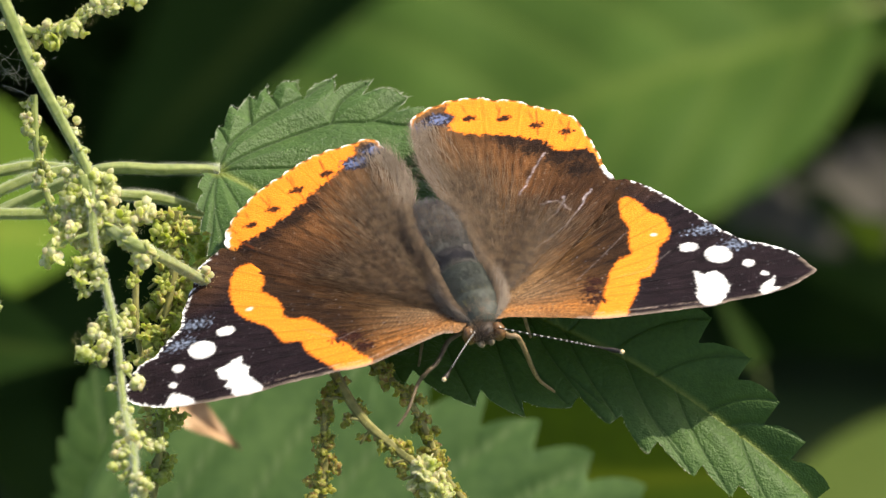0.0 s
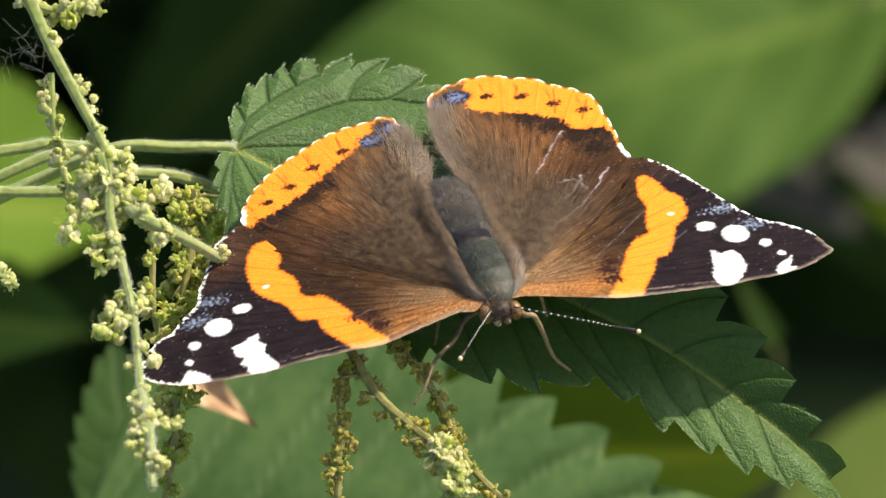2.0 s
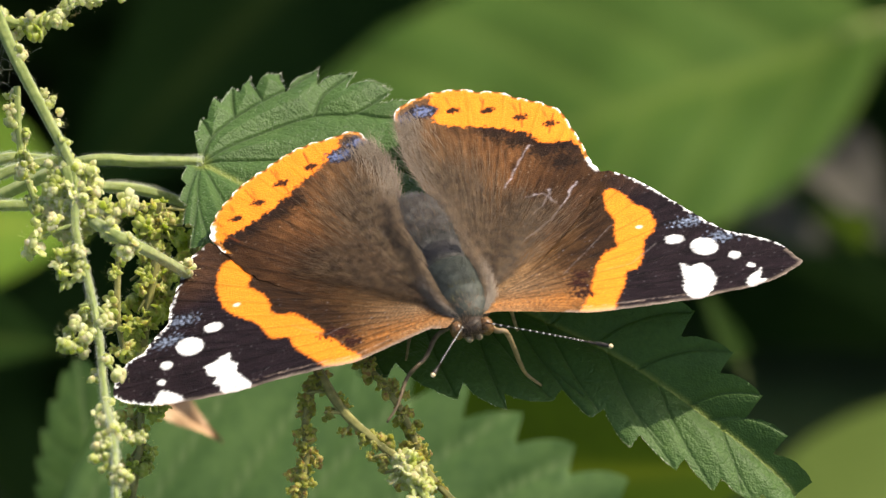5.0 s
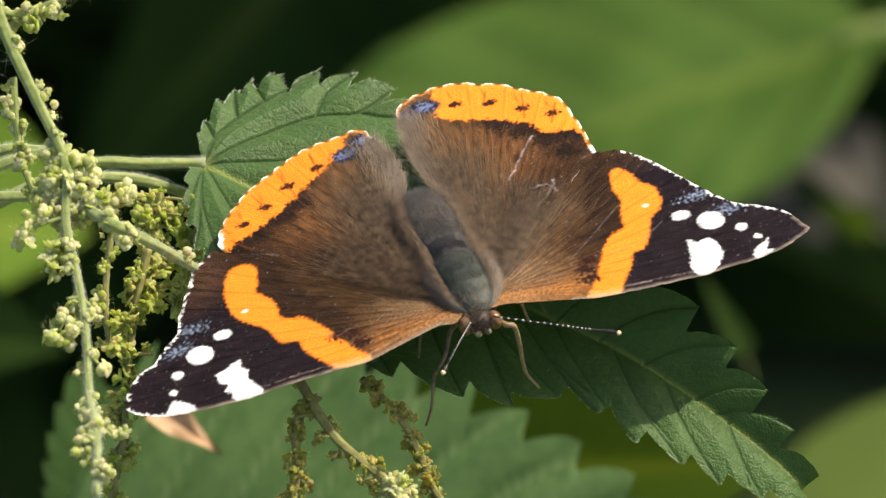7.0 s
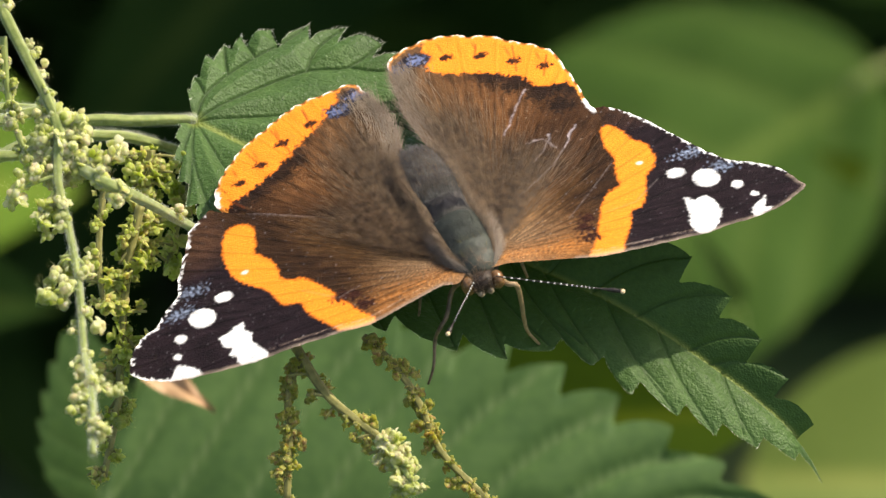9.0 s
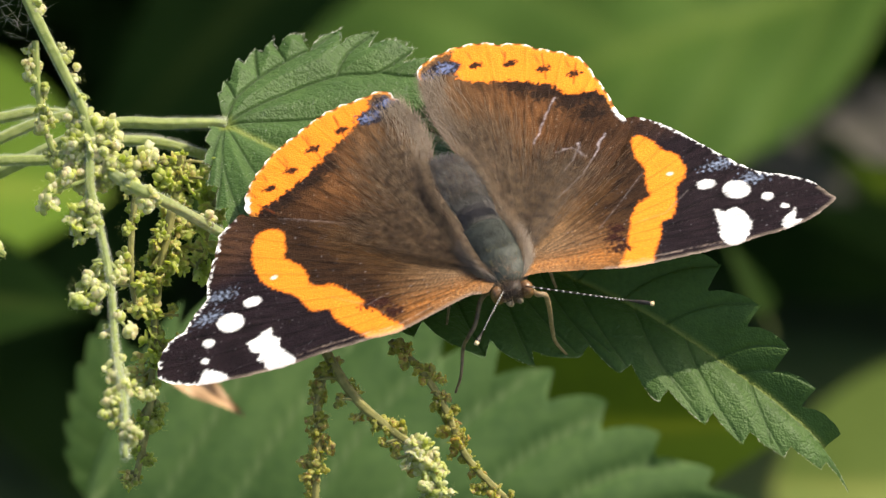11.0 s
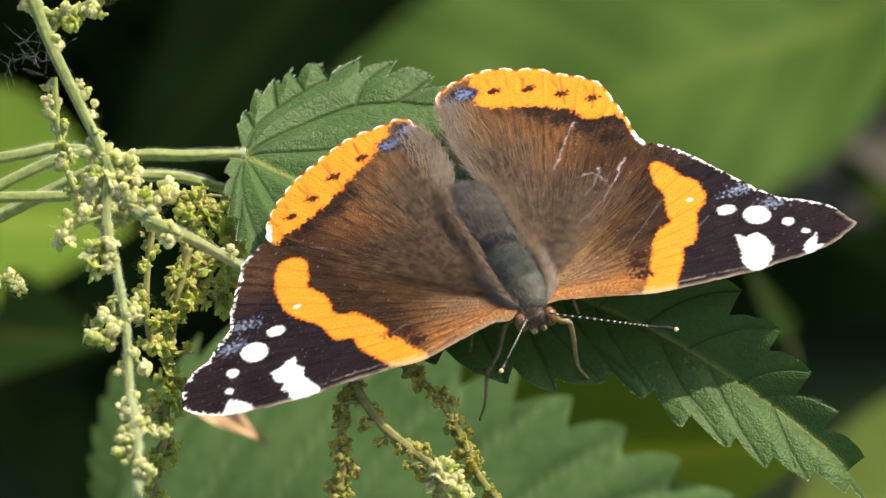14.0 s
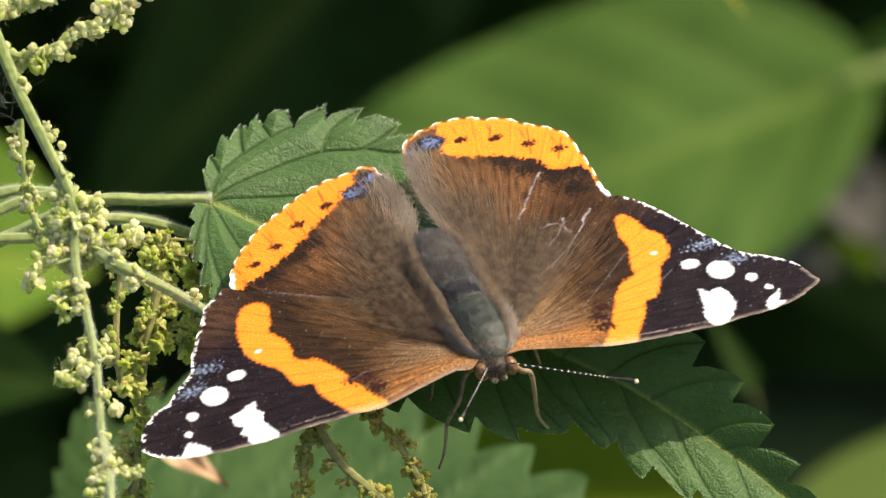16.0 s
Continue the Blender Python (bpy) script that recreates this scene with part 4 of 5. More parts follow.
LF_big = ((22.6, 0.1), (21.7, 0.4), (20.2, 0.9), (20.4, 0.1), (20, -0.7), (20.3, -1.7), (19.7, -3.3), (19.8, -4.1), (20.8, -4.7), (22.1, -3.8), (22.1, -2.8), (22.5, -2.2), (22.1, -1.5), (22.6, -0.9),)
RF_big = ((19.1, -2), (19.7, -2.6), (20.8, -2.4), (21.3, -3.5), (21.3, -4.8), (20.5, -6.2), (19.4, -7.2), (18.5, -7.3), (18.2, -5.6), (18.7, -4),)
LF_cost = ((26.9, -1.1), (25.8, -1.9), (25.4, -2.9), (25.7, -3.3), (27.1, -3), (28, -2.6),)
RF_cost = ((23.6, -6), (24.4, -5.2), (25.5, -4.5), (24.9, -5.8), (25.3, -6.3), (23.8, -7.1),)
LF_spots = ((20.5, 4.7), (23, 3.2), (25.5, 1.7), (26.5, -0.1),)
RF_spots = ((19.7, 1.3), (21.8, -0.3), (23.9, -2.1), (24.8, -3.8),)
LF_dot = ((17.8, 6.7),)
RF_dot = ((17.4, 3.8),)
LF_blk = ((11.7, -0.6), (10.9, -1), (10.4, -2.5),)
RF_blk = ((10.5, -1.3), (10, -2.4), (9.8, -3.6),)
LF_blue = ((22.6, 6.8), (24.5, 4.7),)
RF_blue = ((21.9, 3.3), (23.8, 0.6),)
LH_band = ((17.4, 15.3), (16.8, 18.5), (14.6, 20.5), (11.7, 22.5), (8.2, 24.2), (4.8, 25.1), (3.1, 24.2), (4.1, 21.9), (5.5, 21.1), (8, 19.5), (10.6, 17.8), (13, 16.5), (15.2, 15.7), (16.7, 15.1),)
RH_band = ((6.5, 27.5), (8.7, 27.1), (11.9, 25.8), (15.1, 23), (16.6, 21.2), (16.6, 18.1), (16.4, 14.7), (15.6, 16.5), (14.1, 16.6), (13, 17.2), (12.2, 18.8), (10.5, 20), (8.8, 21), (6.5, 21.9), (5.3, 22.8), (5.3, 24.8),)
LH_dots = ((6.6, 21.3), (9.6, 20.3), (12.2, 18.6), (14.5, 17.4),)
RH_dots = ((7.2, 24), (10, 23), (12.4, 21.1), (14.6, 19.4),)
LH_blot = ((9.4, 17.6), (11.2, 16.6), (13.8, 15.5), (15.7, 14.9),)
RH_blot = ((9.7, 19.7), (11.2, 18.1), (12.8, 15.8), (15.2, 16), (13.9, 13.8),)
RH_la = ((11.8, 17), (10.3, 15.1), (8, 12),)
RH_lb = ((11.6, 10.3), (10.3, 8.6), (8.9, 7.4),)
RH_lc = ((14, 10.7), (12.5, 8.7), (11, 7.1), (9.3, 5.6), (7.4, 4.5), (6.1, 3.6),)
RH_ld = ((9.3, 10.1), (10.7, 10.1), (11.4, 8.5),)
RH_le = ((2.2, 0.6), (2.8, 1.5), (4, 1.3),)
RH_ta = ((10.2, 24.6), (9.4, 22.9),)
RH_tb = ((13, 23.1), (12.1, 19.7),)
RH_tc = ((15.3, 20.8), (14, 18.1),)
LH_ta = ((9.9, 22.4), (9.2, 18.2),)
LH_tb = ((6.6, 23.4), (6.6, 19.5),)
LH_tc = ((12.7, 20.8), (12.1, 18.1),)
LH_td = ((16.6, 19.1), (15.9, 17),)
LH_te = ((16.1, 16.1), (15.2, 14.3),)
RF_la = ((15, 4.6), (12.5, 2.3), (9.1, -0.6),)
RF_lb = ((2.9, -1), (4.5, -0), (5.9, 0.8),)
RF_lc = ((12.4, -1), (15, -0.9), (18, 1.2),)
RF_ld = ((11.9, -5.8), (15.3, -6), (18.1, -6.6),)
LF_la = ((2.5, -0.8), (5, 2.5), (8.2, 5.4),)
LF_lb = ((9.8, -0.1), (12, -0.6), (14.3, 1.8),)
RH_white = ((16.3, 12.8),)
LH_white = ((17, 16.7),)
LH_blue = ((3.7, 21.6), (1.8, 22.6),)
RH_blue = ((2.3, 24), (4.6, 24.7),)


def closed(points, n=240):
    """A smooth closed outline through the points."""
    p = np.array(points, float)
    m = len(p)
    out = []
    for x in np.linspace(0, m, n, endpoint=False):
        i = int(x)
        f = x - i
        a, b, c, d = p[(i - 1) % m], p[i % m], p[(i + 1) % m], p[(i + 2) % m]
        t = 0.35
        m1, m2 = (c - a) * t, (d - b) * t
        out.append((2 * f ** 3 - 3 * f ** 2 + 1) * b + (f ** 3 - 2 * f ** 2 + f) * m1 + (-2 * f ** 3 + 3 * f ** 2) * c + (f ** 3 - f ** 2) * m2)
    return np.array(out)


def away(q, poly):
    """Signed distance of the places q to a closed outline, inside negative, and the nearest place on it."""
    best, near = np.full(len(q), 1e9), np.zeros_like(q)
    inside = np.zeros(len(q), bool)
    for a, b in zip(poly, np.roll(poly, -1, 0)):
        e = b - a
        f = np.clip(((q - a) @ e) / max(e @ e, 1e-12), 0, 1)
        c = a + f[:, None] * e
        d = np.hypot(*(q - c).T)
        m = d < best
        best[m], near[m] = d[m], c[m]
        cross = (a[1] > q[:, 1]) != (b[1] > q[:, 1])
        with np.errstate(divide="ignore", invalid="ignore"):
            inside ^= cross & (q[:, 0] < a[0] + (q[:, 1] - a[1]) / (b[1] - a[1] + 1e-15) * e[0])
    return np.where(inside, -best, best), near


def grain(q, scale, seed=0):
    return np.array([noise.noise(Vector((x * scale, y * scale, seed))) for x, y in q])


def step(d, soft):
    """1 inside a mark, 0 outside, from its signed distance."""
    return np.clip(0.5 - d / (2 * soft), 0, 1)


def over(c, mask, colour):
    return c * (1 - mask[:, None]) + np.array(colour) * mask[:, None]


def oval(q, centre, a, b, turn=0.0):
    d = q - np.array(centre)
    cs, sn = math.cos(turn), math.sin(turn)
    x, y = d[:, 0] * cs + d[:, 1] * sn, -d[:, 0] * sn + d[:, 1] * cs
    return (np.hypot(x / a, y / b) - 1) * min(a, b)


BROWN, UMBER, BLACK, ORANGE, WHITE, BLUE, TAN = (0.120, 0.060, 0.021), (0.019, 0.009, 0.0045), (0.0115, 0.0068, 0.0086), (0.93, 0.245, 0.020), (0.86, 0.86, 0.86), (0.15, 0.185, 0.34), (0.215, 0.088, 0.024)


def wing_mesh(name, outline, side, pitch, paint, scallop=0.0, cell=0.13):
    """A wing in mm (x from the body outwards, y towards the tail): a fine sheet with a smooth rim, veins in relief, painted by paint(q, rim)."""
    rim = closed(outline, 420)
    rim = rim + 0.11 * np.stack([grain(rim, 1.5, 2), grain(rim, 1.5, 7)], 1) * (np.hypot(*rim.T) > 13)[:, None]
    away_from_root = rim - np.array((1.0, 2.0))
    reach = np.hypot(*away_from_root.T)
    beat = np.cos(np.arctan2(away_from_root[:, 1], away_from_root[:, 0]) * 96)
    rim = rim + away_from_root / np.maximum(reach, 1e-6)[:, None] * (scallop * beat * np.clip((reach - 13) / 2, 0, 1) * (rim[:, 1] > 0))[:, None]
    lo, hi = rim.min(0) - cell, rim.max(0) + cell
    nx, ny = int((hi[0] - lo[0]) / cell) + 2, int((hi[1] - lo[1]) / cell) + 2
    gx, gy = np.meshgrid(lo[0] + cell * np.arange(nx), lo[1] + cell * np.arange(ny), indexing="ij")
    q = np.stack([gx.ravel(), gy.ravel()], 1)
    d, near = away(q, rim)
    q = np.where(((d > -0.35 * cell) & (d < 1.5 * cell))[:, None], near, q)
    keep = d < 0.75 * cell
    idx = np.arange(nx * ny).reshape(nx, ny)
    quads = np.stack([idx[:-1, :-1], idx[1:, :-1], idx[1:, 1:], idx[:-1, 1:]], -1).reshape(-1, 4)
    quads = quads[keep[quads].all(1)]
    used = np.unique(quads)
    back = np.full(nx * ny, -1)
    back[used] = np.arange(len(used))
    q, d, quads = q[used], np.minimum(d[used], 0), back[quads]
    colour, relief = paint(q, -d)
    z = relief
    x = q[:, 0] * (1 if side > 0 else -1)
    cp, sp = math.cos(pitch), math.sin(pitch)
    verts = np.stack([x * cp, q[:, 1], q[:, 0] * sp + z], 1) * 0.001
    if side < 0:
        quads = quads[:, ::-1]
    me = raw(name, verts, [tuple(int(k) for k in f) for f in quads])
    at = me.attributes.new("scales", "FLOAT_COLOR", "POINT")
    at.data.foreach_set("color", np.hstack([np.clip(colour, 0, 1), np.ones((len(q), 1))]).ravel())
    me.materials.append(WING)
    return me


def streaks(q, root, seed):
    """Fine rows of scales running out from the root."""
    a = np.arctan2(q[:, 1] - root[1], q[:, 0] - root[0])
    r = np.hypot(q[:, 0] - root[0], q[:, 1] - root[1])
    return grain(np.stack([a * 48, r * 0.55], 1), 1.0, seed)


def fan(q, root, lo, hi, count, sharp):
    """Ridge lines (0 to 1) running out from the root like wing veins."""
    a = np.arctan2(q[:, 1] - root[1], q[:, 0] - root[0])
    f = (a - lo) / (hi - lo) * count
    r = np.hypot(q[:, 0] - root[0], q[:, 1] - root[1])
    d = np.abs(f - np.round(f)) / count * (hi - lo) * r
    return np.clip(1 - d / sharp, 0, 1) * ((f > -0.3) & (f < count + 0.3))


def paint_fore(band, big, cost, spots, dots, blacks, blues, seed, lines=()):
    def paint(q, rim):
        n1, n2, n4 = grain(q, 0.9, seed), grain(q, 3.5, seed + 5), grain(q, 1.1, seed + 21)
        dband = away(q, closed(band, 120))[0]
        c = np.tile(np.array(BROWN), (len(q), 1)) * (1 + 0.25 * n1[:, None])
        # towards the root the costa is warm, behind it dark brown up to the band
        warm = np.clip(1.25 - (q[:, 1] + 5.5 - 0.05 * q[:, 0]) / 5.4, 0, 1) * np.clip((14 - q[:, 0]) / 5, 0, 1)
        c = over(c, np.clip(0.66 + 0.5 * streaks(q, (1.5, -2.5), seed + 70) + 0.25 * n1, 0, 1) * warm, TAN)
        glow = np.clip(1 - np.abs(q[:, 1] + 2.7 + 0.16 * q[:, 0] * (q[:, 1].min() < -6)) / 1.9, 0, 1) * np.clip((11 - q[:, 0]) / 3, 0, 1)
        c = over(c, 0.8 * glow * np.clip(0.55 + 0.6 * streaks(q, (1.5, -2.5), seed + 80) + 0.4 * n2, 0, 1), (0.48, 0.17, 0.025))
        glint = np.clip(grain(q, 6.0, seed + 90) - 0.25, 0, 1) * np.clip(1.1 - np.hypot(q[:, 0] - 6, q[:, 1] + 1) / 8, 0, 1)
        c = over(c, np.clip(1.6 * glint, 0, 0.7), (0.42, 0.27, 0.13))
        c = over(c, 0.7 * np.clip(1.5 - np.hypot(q[:, 0] - 1, q[:, 1] + 1) / 6, 0, 1) * (1 - 0.6 * glow), (0.25, 0.165, 0.095))
        dark = np.clip(1.4 - dband / 4.8 + 0.35 * n1, 0, 1) * (1 - 0.9 * warm)
        c = over(c, np.clip(dark, 0, 1) * 0.92, UMBER)
        outer = step(np.interp(q[:, 1], (-6, 3.3, 12, 16), (12.0, 15.5, 17.3, 18.5)) - q[:, 0] + 0.3 * n2, 0.5)
        c = over(c, outer, BLACK)
        c = over(c, 0.6 * outer * np.clip((q[:, 1] - 8) / 4, 0, 1), (0.075, 0.036, 0.016))
        ob = step(dband + 0.22 * n2, 0.16)
        c = over(c, ob, np.array(ORANGE))
        pale = np.clip(1 - rim / 0.8, 0, 1) * ob * (q[:, 1] < -2.5)
        c = over(c, 0.75 * pale, (0.85, 0.55, 0.28))
        for b in blacks:
            c = over(c, step(oval(q, b, 0.80, 0.62) + 0.7 * n2 + 0.3 * n4, 0.22), (0.030, 0.010, 0.006))
        for b in blues:
            c = over(c, 0.75 * np.clip(0.5 - 1.1 * np.clip(oval(q, b, 0.7, 0.35), 0, 9) + 1.2 * n2 - 0.1, 0, 1), (0.30, 0.37, 0.52))
        for o, a, b in zip(spots, (0.82, 1.15, 0.5, 0.32), (0.6, 1.15, 0.5, 0.32)):
            c = over(c, step(oval(q, o, a, b) + 0.14 * n2, 0.09), WHITE)
        c = over(c, step(away(q, closed(big, 80))[0] + 0.2 * n2, 0.09), WHITE)
        c = over(c, step(away(q, closed(cost, 50))[0] + 0.2 * n2, 0.1), WHITE)
        for o in dots:
            c = over(c, step(oval(q, o, 0.3, 0.22), 0.08), (0.9, 0.75, 0.6))
        # white fringe along the outer margin, broken by dark vein ends; grey-brown leading edge
        back = q[:, 1] > -2.5 + (0.15 if q[:, 1].min() < -6 else 0.0) * (q[:, 0] - 28) - (0.35 * np.clip(q[:, 0] - 28.5, 0, 9) if q[:, 1].min() < -6 else 0)
        outerm = (q[:, 0] > 18.0) & back
        fr = step(rim - 0.20 - 0.30 * n2, 0.08) * outerm * step(-n4 - 0.5 * n2 - 0.16, 0.14)
        c = over(c, fr, WHITE)
        lead = np.clip(1.3 - rim / 0.36, 0, 1) * (~back) * (q[:, 0] > 3)
        c = over(c, 0.7 * lead, (0.27, 0.215, 0.17))
        ridge = np.exp(-((rim - 0.85) / 0.07) ** 2) * (~back) * np.clip((q[:, 0] - 5) / 2, 0, 1) * np.clip((20 - q[:, 0]) / 2, 0, 1)
        c = over(c, 0.5 * ridge * np.clip(0.5 + 1.2 * n4 + 0.6 * n2, 0, 1), (0.55, 0.42, 0.33))
        inner = np.clip(1 - rim / 0.35, 0, 1) * (q[:, 0] < 15) * (q[:, 1] > 0.5)
        c = over(c, 0.3 * inner * np.clip(0.6 + n2, 0, 1), (0.35, 0.30, 0.30))
        v = fan(q, (1.5, -2.5), -0.10, 0.85, 9, 0.13)
        c = c * (1 - 0.55 * v[:, None] * (1 - 0.5 * ob[:, None]))
        c = c * (1 + 0.30 * n2[:, None] * (1 - ob[:, None])) * (1 + 0.75 * streaks(q, (1.5, -2.5), seed + 50)[:, None] * (1 - 0.8 * ob[:, None]))
        for line in lines:
            c = over(c, (0.28 + 0.4 * n2) * step(along_line(q, line) - 0.03, 0.07), (0.34, 0.29, 0.28))
        flecks = np.clip(grain(q, 5.0, seed + 30) - 0.55, 0, 1) * 3
        c = over(c, 0.5 * np.clip(flecks, 0, 1) * (1 - ob), (0.35, 0.33, 0.36))
        z = 0.05 * v - 0.06 * np.clip(1 - rim / 2.2, 0, 1) * (q[:, 1] > 2) * (q[:, 0] < 17.5) + 0.006 * (q[:, 0] - 8) * np.sin(q[:, 1] * 0.5)
        return c, z
    return paint


def along_line(q, points):
    """Distance of the places q to an open line."""
    best = np.full(len(q), 99.0)
    for a, b in zip(np.array(points)[:-1], np.array(points)[1:]):
        e = b - a
        f = np.clip(((q - a) @ e) / max(e @ e, 1e-9), 0, 1)
        best = np.minimum(best, np.hypot(*(q - a - f[:, None] * e).T))
    return best


def paint_hind(band, dots, blots, blues, seed, corner, lines=(), ticks=()):
    def paint(q, rim):
        n1, n2, n4 = grain(q, 0.8, seed), grain(q, 3.5, seed + 5), grain(q, 1.3, seed + 21)
        dband = away(q, closed(band, 120))[0]
        r = np.hypot(q[:, 0] - 2, q[:, 1])
        c = np.tile(np.array((0.124, 0.064, 0.025)), (len(q), 1)) * (1 + 0.22 * n1[:, None])
        c = over(c, 0.7 * np.clip((9 - q[:, 0]) / 6, 0, 1), (0.205, 0.128, 0.066))
        c = over(c, 0.5 * np.clip((r - 7) / 6, 0, 1) * np.clip((q[:, 0] - 4) / 5, 0, 1), (0.135, 0.052, 0.016))
        c = over(c, 0.55 * np.clip((r - 12) / 8, 0, 1), (0.075, 0.032, 0.011))
        c = over(c, 0.75 * np.clip((1.02 - np.arctan2(q[:, 1], q[:, 0])) / 0.25, 0, 1) * np.clip((r - 5) / 5, 0, 1), UMBER)
        for b in blots:
            c = over(c, 0.9 * step(oval(q, b, 1.2, 0.95) + 0.9 * n2 + 0.5 * n4, 0.4), (0.014, 0.008, 0.005))
        edge = step(dband - 0.75 - 1.5 * n4 - 0.8 * n2, 0.35) * np.clip((q[:, 0] - 6.0) / 3, 0, 1)
        c = over(c, 0.85 * edge, (0.018, 0.009, 0.006))
        ob = step(dband + 0.45 * n2 + 0.3 * n4, 0.14)
        c = over(c, ob, ORANGE)
        for o in dots:
            c = over(c, step(oval(q, o, 0.60, 0.40) + 0.35 * n2, 0.1), (0.03, 0.012, 0.006))
            tick = step(oval(q, np.array(o) + np.array((-0.05, 1.5)), 0.1, 0.55), 0.08)
            c = over(c, 0.6 * tick, (0.10, 0.03, 0.01))
        for b in blues:
            c = over(c, step(oval(q, b, 1.45, 1.0) + 0.35 * n2, 0.15), (0.02, 0.018, 0.025))
        for b in blues:
            c = over(c, step(oval(q, b, 0.66, 0.42) + 0.9 * n2, 0.22), BLUE)
        for line in ticks:
            c = over(c, 0.75 * step(along_line(q, line) - 0.07, 0.06), (0.12, 0.03, 0.008))
        fringe = (r > 15) & (q[:, 1] > 0.82 * q[:, 0]) & ~((q[:, 0] < 4.2) & (q[:, 1] < 22.5))
        c = over(c, step(rim - 0.34 - 0.15 * n2, 0.07) * fringe * 0.75, (0.75, 0.30, 0.05))
        beat = np.cos(np.arctan2(q[:, 1] - 2, q[:, 0] - 1) * 96)
        c = over(c, step(rim - 0.12 - 0.2 * n2, 0.06) * fringe * step(-beat - 0.1 - 0.9 * n4 - 0.5 * n2, 0.25), WHITE)
        c = over(c, 0.8 * step(rim - 0.22, 0.06) * fringe * step(beat + 0.55, 0.2), (0.06, 0.02, 0.008))
        c = over(c, step(rim - 0.42 - 0.2 * n2, 0.08) * step(np.hypot(*(q - np.array(corner[0])).T) - 0.9, 0.3), WHITE)
        c = over(c, 0.8 * np.clip(grain(q, 4.6, seed + 40) - 0.56, 0, 0.5) * 2 * (1 - ob), (0.45, 0.36, 0.28))
        for line in lines:
            c = over(c, np.clip(0.75 + 0.8 * n2, 0, 1) * step(along_line(q + 0.25 * np.stack([n1, n4], 1), line) - 0.06 - 0.06 * n1, 0.09), (0.44, 0.39, 0.42))
        v = fan(q, (2.0, -1.0), 0.72, 1.55, 7, 0.14)
        c = c * (1 - 0.3 * v[:, None] * (1 - 0.55 * ob[:, None]))
        c = c * (1 + 0.25 * n2[:, None] * (1 - ob[:, None])) * (1 + 0.75 * streaks(q, (2.0, -1.0), seed + 50)[:, None] * (1 - 0.8 * ob[:, None]))
        front = np.clip((1.0 - np.arctan2(q[:, 1], q[:, 0])) / 0.15, 0, 1)
        z = 0.06 * v + 0.05 - 0.22 * np.clip(1 - rim / 1.6, 0, 1) * front
        return c, z
    return paint


def wing_hair(side, parent, seed, pitch, margin):
    """Long silky hairs along the inner margin of a hind wing, and short flat ones over its middle."""
    rnd = random.Random(seed)
    for count, lo, hi, far, reach, rise, width, mat, label in ((4200, 1.30, 1.80, 19.0, (0.0026, 0.0065), (0.0, 0.07), 0.000010, HAIR, "long silky brown hairs"),
                                                               (4200, 0.72, 1.35, 14.0, (0.0015, 0.0046), (-0.01, 0.015), 0.000009, HAIR_WING, "short flat brown hairs")):
        roots, ways, lengths = [], [], []
        while len(roots) < count:
            a = rnd.gauss((lo + hi) / 2, (hi - lo) / 3.2)
            r = rnd.uniform(0.5, far) * rnd.uniform(0.75, 1.0)
            x, y = 2.2 + r * math.cos(a), -1.5 + r * math.sin(a)
            if x < 1.0 + 0.10 * y or math.hypot(x, y) > 18.5:
                continue
            roots.append(Vector((side * x * math.cos(pitch), y, x * math.sin(pitch) + 0.2)) * 0.001)
            ways.append((side * (math.cos(a) + rnd.uniform(-0.08, 0.08)), math.sin(a) + rnd.uniform(-0.06, 0.06), rnd.uniform(*rise)))
            lengths.append(rnd.uniform(*reach))
        spikes("hair", roots, ways, lengths, width, mat, parent, label)
    line = spline([(x, y, 0) for x, y in margin], 80)
    roots, ways, lengths = [], [], []
    for _ in range(1500):
        k = rnd.randrange(16, 78)
        p, along = line[k], Vector(line[k + 1] - line[k - 1]).normalized()
        deep = abs(rnd.gauss(0, 1.2))
        x, y = p[0] + deep, p[1]
        roots.append(Vector((side * x * math.cos(pitch), y, x * math.sin(pitch) + 0.2)) * 0.001)
        ways.append((side * (-along.x + rnd.uniform(-0.55, 0.15)), -along.y + rnd.uniform(-0.15, 0.15), rnd.uniform(0.0, 0.35)))
        lengths.append(rnd.uniform(0.0010, 0.0026))
    spikes("fringe", roots, ways, lengths, 0.000016, HAIR_PALE, parent, "soft brown fringe of hairs")


